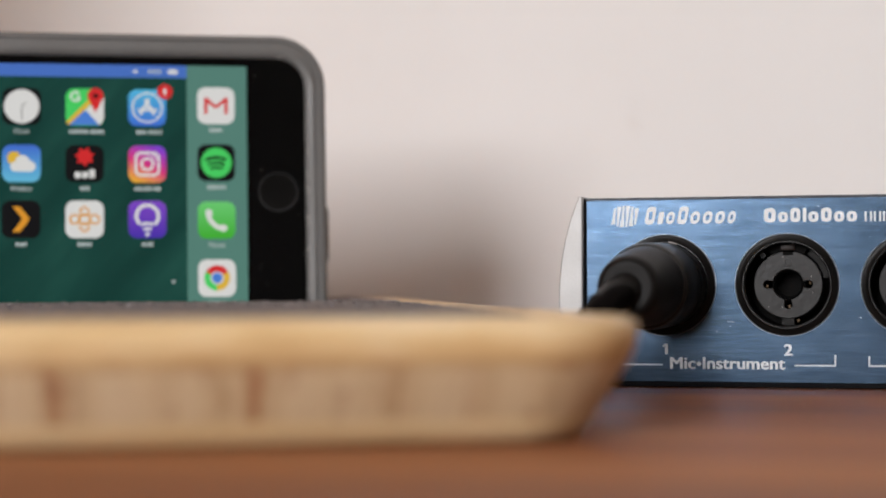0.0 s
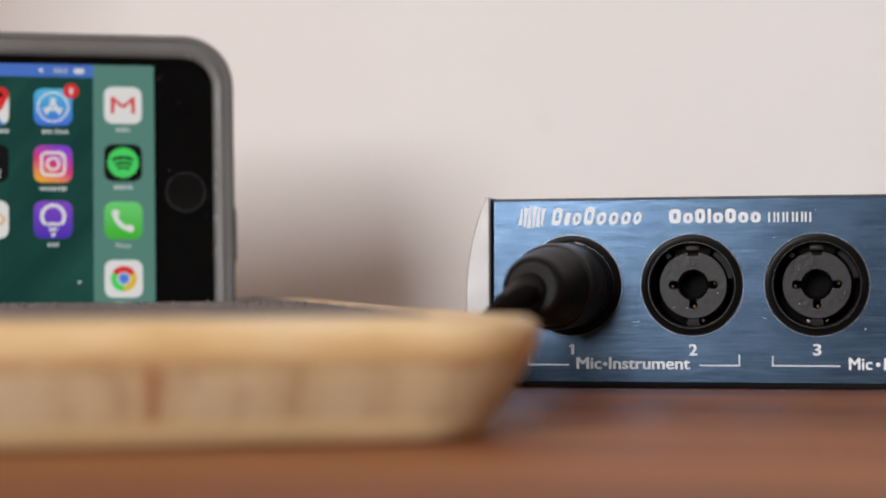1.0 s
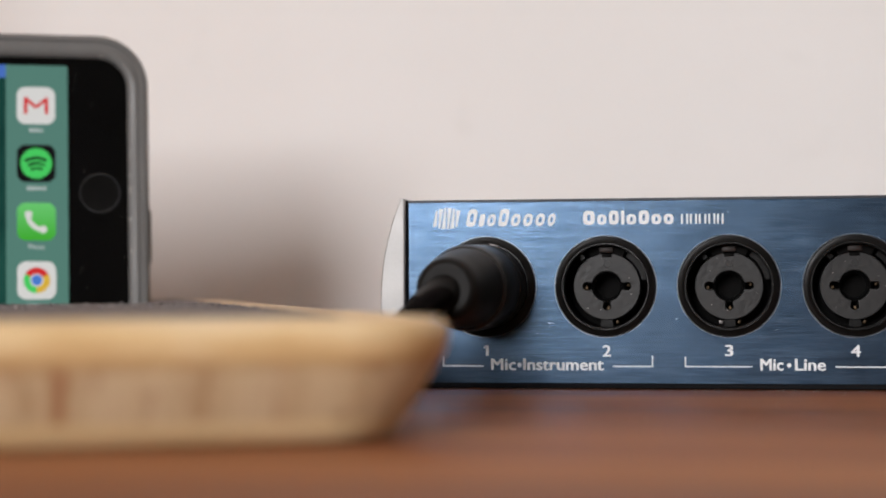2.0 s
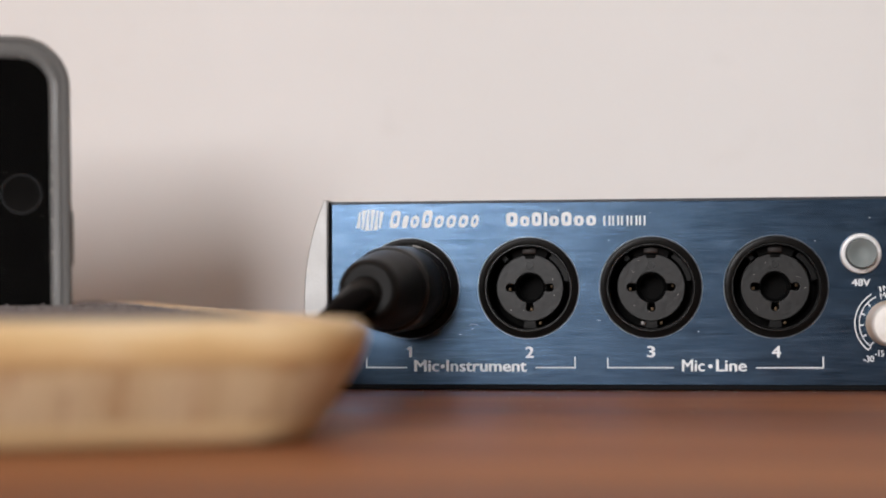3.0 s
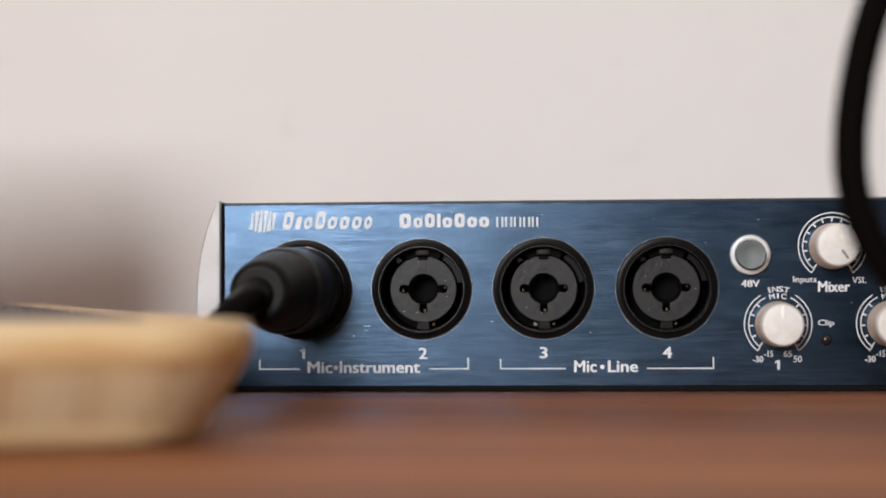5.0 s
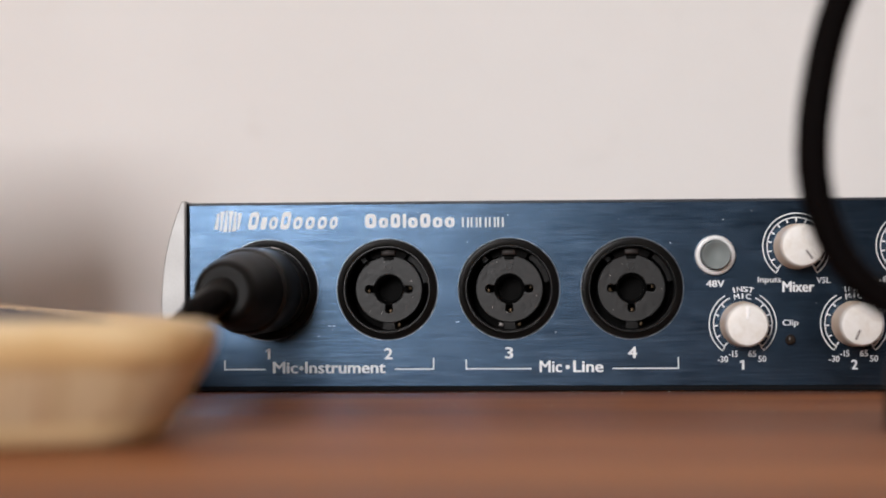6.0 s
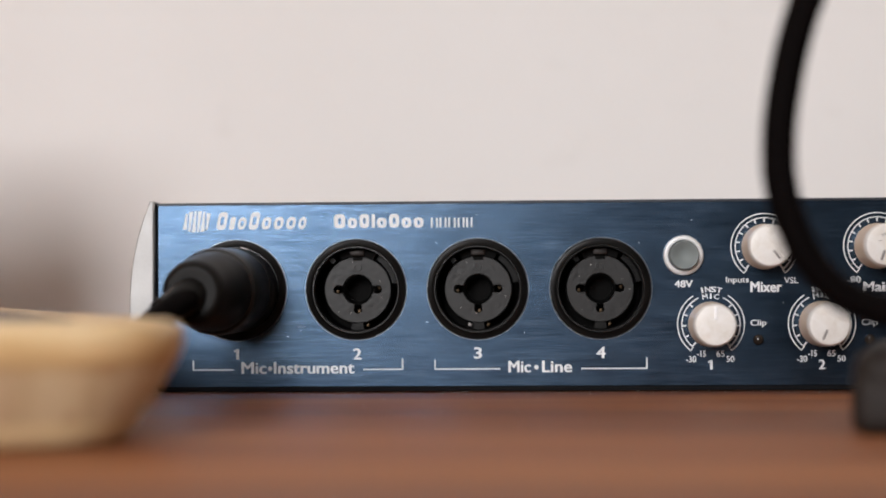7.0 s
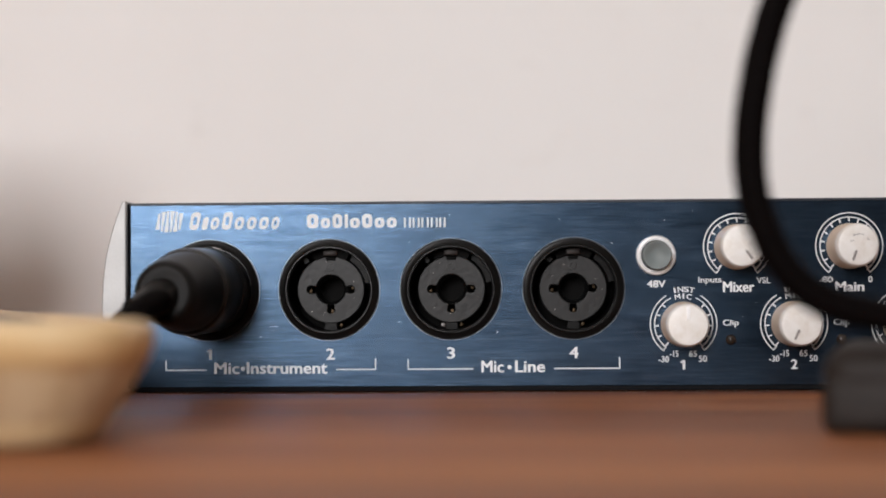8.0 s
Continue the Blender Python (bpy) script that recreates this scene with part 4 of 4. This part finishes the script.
# columns of the page
G_STORE = glow_ramp("display_blue_fade", (0.055, 0.17, 0.72), (0.10, 0.52, 0.80), ICON)
icon(COLS[0], ROWS3[0], G_STORE, [(arc(0, 0, 3.9, 0.45, 0, 360, 32) + [bar(-1.9, -1.9, 0.5, 2.3, 0.75), bar(1.9, -1.9, -0.5, 2.3, 0.75), bar(-2.6, -0.6, 2.6, -0.6, 0.7)], G_WHITE),
                                  ([disc(4.7, 4.4, 2.05)], G_RED), ([round_rect(4.3, 5.1, 3.5, 5.2, 0.2, 2)], G_WHITE)], (1.0, 0.9, 0.9, -0.5, 0.9, 0.6, 0.8, 0.5, 0.8))
G_PINK = glow_ramp("display_sunset_fade", (0.85, 0.42, 0.04), (0.20, 0.06, 0.66), ICON * 1.2, 0.45, 0.85, (0.72, 0.045, 0.20))
frame_bars = [bar(-1.7, 3.0, 1.7, 3.0, 0.75), bar(-1.7, -3.0, 1.7, -3.0, 0.75), bar(-3.0, -1.7, -3.0, 1.7, 0.75), bar(3.0, -1.7, 3.0, 1.7, 0.75)]
for cx, cz, a in ((1.6, 1.6, 0), (-1.6, 1.6, 90), (-1.6, -1.6, 180), (1.6, -1.6, 270)):
    frame_bars += arc(cx, cz, 1.4, 0.75, a, a + 90, 5)
icon(COLS[0], ROWS3[1], G_PINK, [(frame_bars + arc(0, 0, 1.55, 0.7, 0, 360, 24) + [disc(1.9, 1.9, 0.35, 10)], G_WHITE)], (0.5, 0.9, 0.8, 0.5, 0.9, 0.9, 0.5, 0.9, 1.2))
G_VIOLET = glow_ramp("display_violet_fade", (0.075, 0.035, 0.45), (0.24, 0.075, 0.62), ICON)
icon(COLS[0], ROWS3[2], G_VIOLET, [(arc(0, 0.9, 2.9, 0.95, -48, 228, 28) + arc(0, -4.3, 3.2, 0.8, 60, 120, 6) + arc(0, -4.3, 1.8, 0.7, 55, 125, 6) + [disc(0, -4.0, 0.55, 12)], G_WHITE)],
     (0.8, 0.5, 0.8, 0.9))
icon(COLS[1], ROWS3[0], G_GREEN, [([[(-4.2, -4.9), (3.9, -4.9), (0, -0.6)]], G_BLUE), ([[(5.0, 2.8), (5.0, -3.2), (3.9, -4.9), (0.2, -0.8), (2.0, 1.0)]], G_WHITE),
                                  ([[(-4.9, -4.2), (-4.1, -4.9), (2.4, 1.6), (1.6, 2.6)]], G_YELLOW),
                                  ([disc(2.8, 3.0, 2.1, 24), [(0.9, 2.2), (4.7, 2.2), (2.8, -1.6)]], G_RED), ([disc(2.8, 3.0, 0.7, 12)], G_BLACK),
                                  (arc(-2.4, 2.7, 1.2, 0.55, 40, 340, 14) + [bar(-2.3, 2.6, -1.2, 2.6, 0.5)], G_WHITE)], (0.9, 0.9, 0.9, 0.9, 0.5, 0.9, -0.5, 1.2, 0.9, 0.9, 0.8))
star = []
for k in range(14):
    r = 2.7 if k % 2 == 0 else 1.75
    star.append((r * math.cos(math.tau * k / 14 + 0.3), 1.9 + r * math.sin(math.tau * k / 14 + 0.3)))
icon(COLS[1], ROWS3[1], G_BLACK, [([star], G_RED), ([round_rect(-2.6, -0.9, -3.9, -2.2, 0.3, 2), round_rect(-0.6, 0.9, -3.9, -2.2, 0.3, 2), round_rect(1.2, 2.7, -3.9, -1.5, 0.3, 2)], G_WHITE)],
     (0.9, 0.9, 0.9))
icon(COLS[1], ROWS3[2], G_WHITE, [(arc(0, 0, 1.3, 0.45, 0, 360, 16) + arc(2.6, 0, 1.2, 0.5, 0, 360, 16) + arc(-2.6, 0, 1.2, 0.5, 0, 360, 16) + arc(0, 2.1, 1.1, 0.5, 0, 360, 16)
                                   + arc(0, -2.1, 1.1, 0.5, 0, 360, 16), G_ORANGE)], (0.9, 1.1, 0.9, 0.9))
icon(COLS[2], ROWS3[0], G_BLACK, [([disc(0, 0, 4.6)], G_WHITE), ([bar(0, 0, 0.1, -3.7, 0.3), bar(0, 0, 1.2, 1.1, 0.3)], G_GREY)], "Clock")
G_SKY = glow_ramp("display_sky_fade", (0.15, 0.55, 0.78), (0.06, 0.16, 0.68), ICON)
icon(COLS[2], ROWS3[1], G_SKY, [([disc(-1.9, 1.4, 1.8, 20)], G_YELLOW), ([disc(-1.6, -0.9, 1.3, 18), disc(0.3, 0.3, 1.9, 20), disc(2.3, -0.8, 1.4, 18), round_rect(-1.6, 2.3, -2.2, 0.0, 0.3, 2)], G_WHITE)],
     "Weather")
icon(COLS[2], ROWS3[2], G_BLACK, [([[(-2.2, 3.4), (-0.3, 3.4), (2.3, 0.1), (-0.3, -3.4), (-2.2, -3.4), (0.3, 0.1)]], G_ORANGE)], (0.9, 0.4, 0.9, 0.8))

# ---- the loose cable loop and the charcoal block ----
box = thing("power_adapter", "charcoal plastic power adapter block lying on the table", "adapter", pose(0.1415, -0.1275, TOP, 0, 0, -13))
part("lower_shell", block(0, 0.060, 0, 0.040, 0.0, 0.0106, 0.0028, 6), BLOCK, box)
part("upper_shell", block(0.0001, 0.0599, 0.0001, 0.0399, 0.0050, 0.0148, 0.0046, 6), BLOCK, box)
loop = thing("black_cable", "thick black cable standing in a loop before the interface", "cable", pose(0.1305, -0.127, 0))
run = [(0.190, 0.070, 0.0038), (0.175, 0.045, 0.0040), (0.140, 0.015, 0.035), (0.100, 0.0, 0.085), (0.050, 0.0, 0.108), (0.0155, 0.0, 0.094), (0.0047, 0.0, 0.0728), (0.0028, 0.0, 0.0671),
       (0.0009, 0.0, 0.0587), (-0.0002, 0.0, 0.0493), (0.0001, 0.0, 0.0417), (0.0019, 0.0, 0.0351), (0.0046, 0.0, 0.0295), (0.0087, 0.0, 0.0248), (0.0134, 0.0, 0.0221), (0.0180, 0.0, 0.0208),
       (0.0225, 0.0, 0.0200), (0.045, 0.004, 0.0192), (0.072, 0.010, 0.0190), (0.092, 0.018, 0.0120), (0.110, 0.028, 0.0038), (0.150, 0.040, 0.0038)]
part("cable", tube(run, 0.0029, 8, 10), CABLE, loop)

# ---- dust on the table ----
verts, faces = [], []
rng = random.Random(7)
for k in range(420):
    near = rng.random() < 0.5
    x, y = rng.uniform(-0.02, 0.19), (-abs(rng.gauss(0.001, 0.004)) if near else rng.uniform(-0.14, -0.002))
    s = rng.uniform(0.00005, 0.00012)
    i = len(verts)
    verts += [(x - s, y - s, TOP), (x + s, y - s * 0.6, TOP), (x, y + s, TOP), (x + s * 0.2, y, TOP + s * 1.3)]
    faces += [(i, i + 1, i + 3), (i + 1, i + 2, i + 3), (i + 2, i, i + 3)]
lint = bpy.data.meshes.new("dust")
lint.from_pydata(verts, [], faces)
tagged(part("dust", lint, DUST), "pale dust grains lying on the tabletop", "dust", kind="stuff")
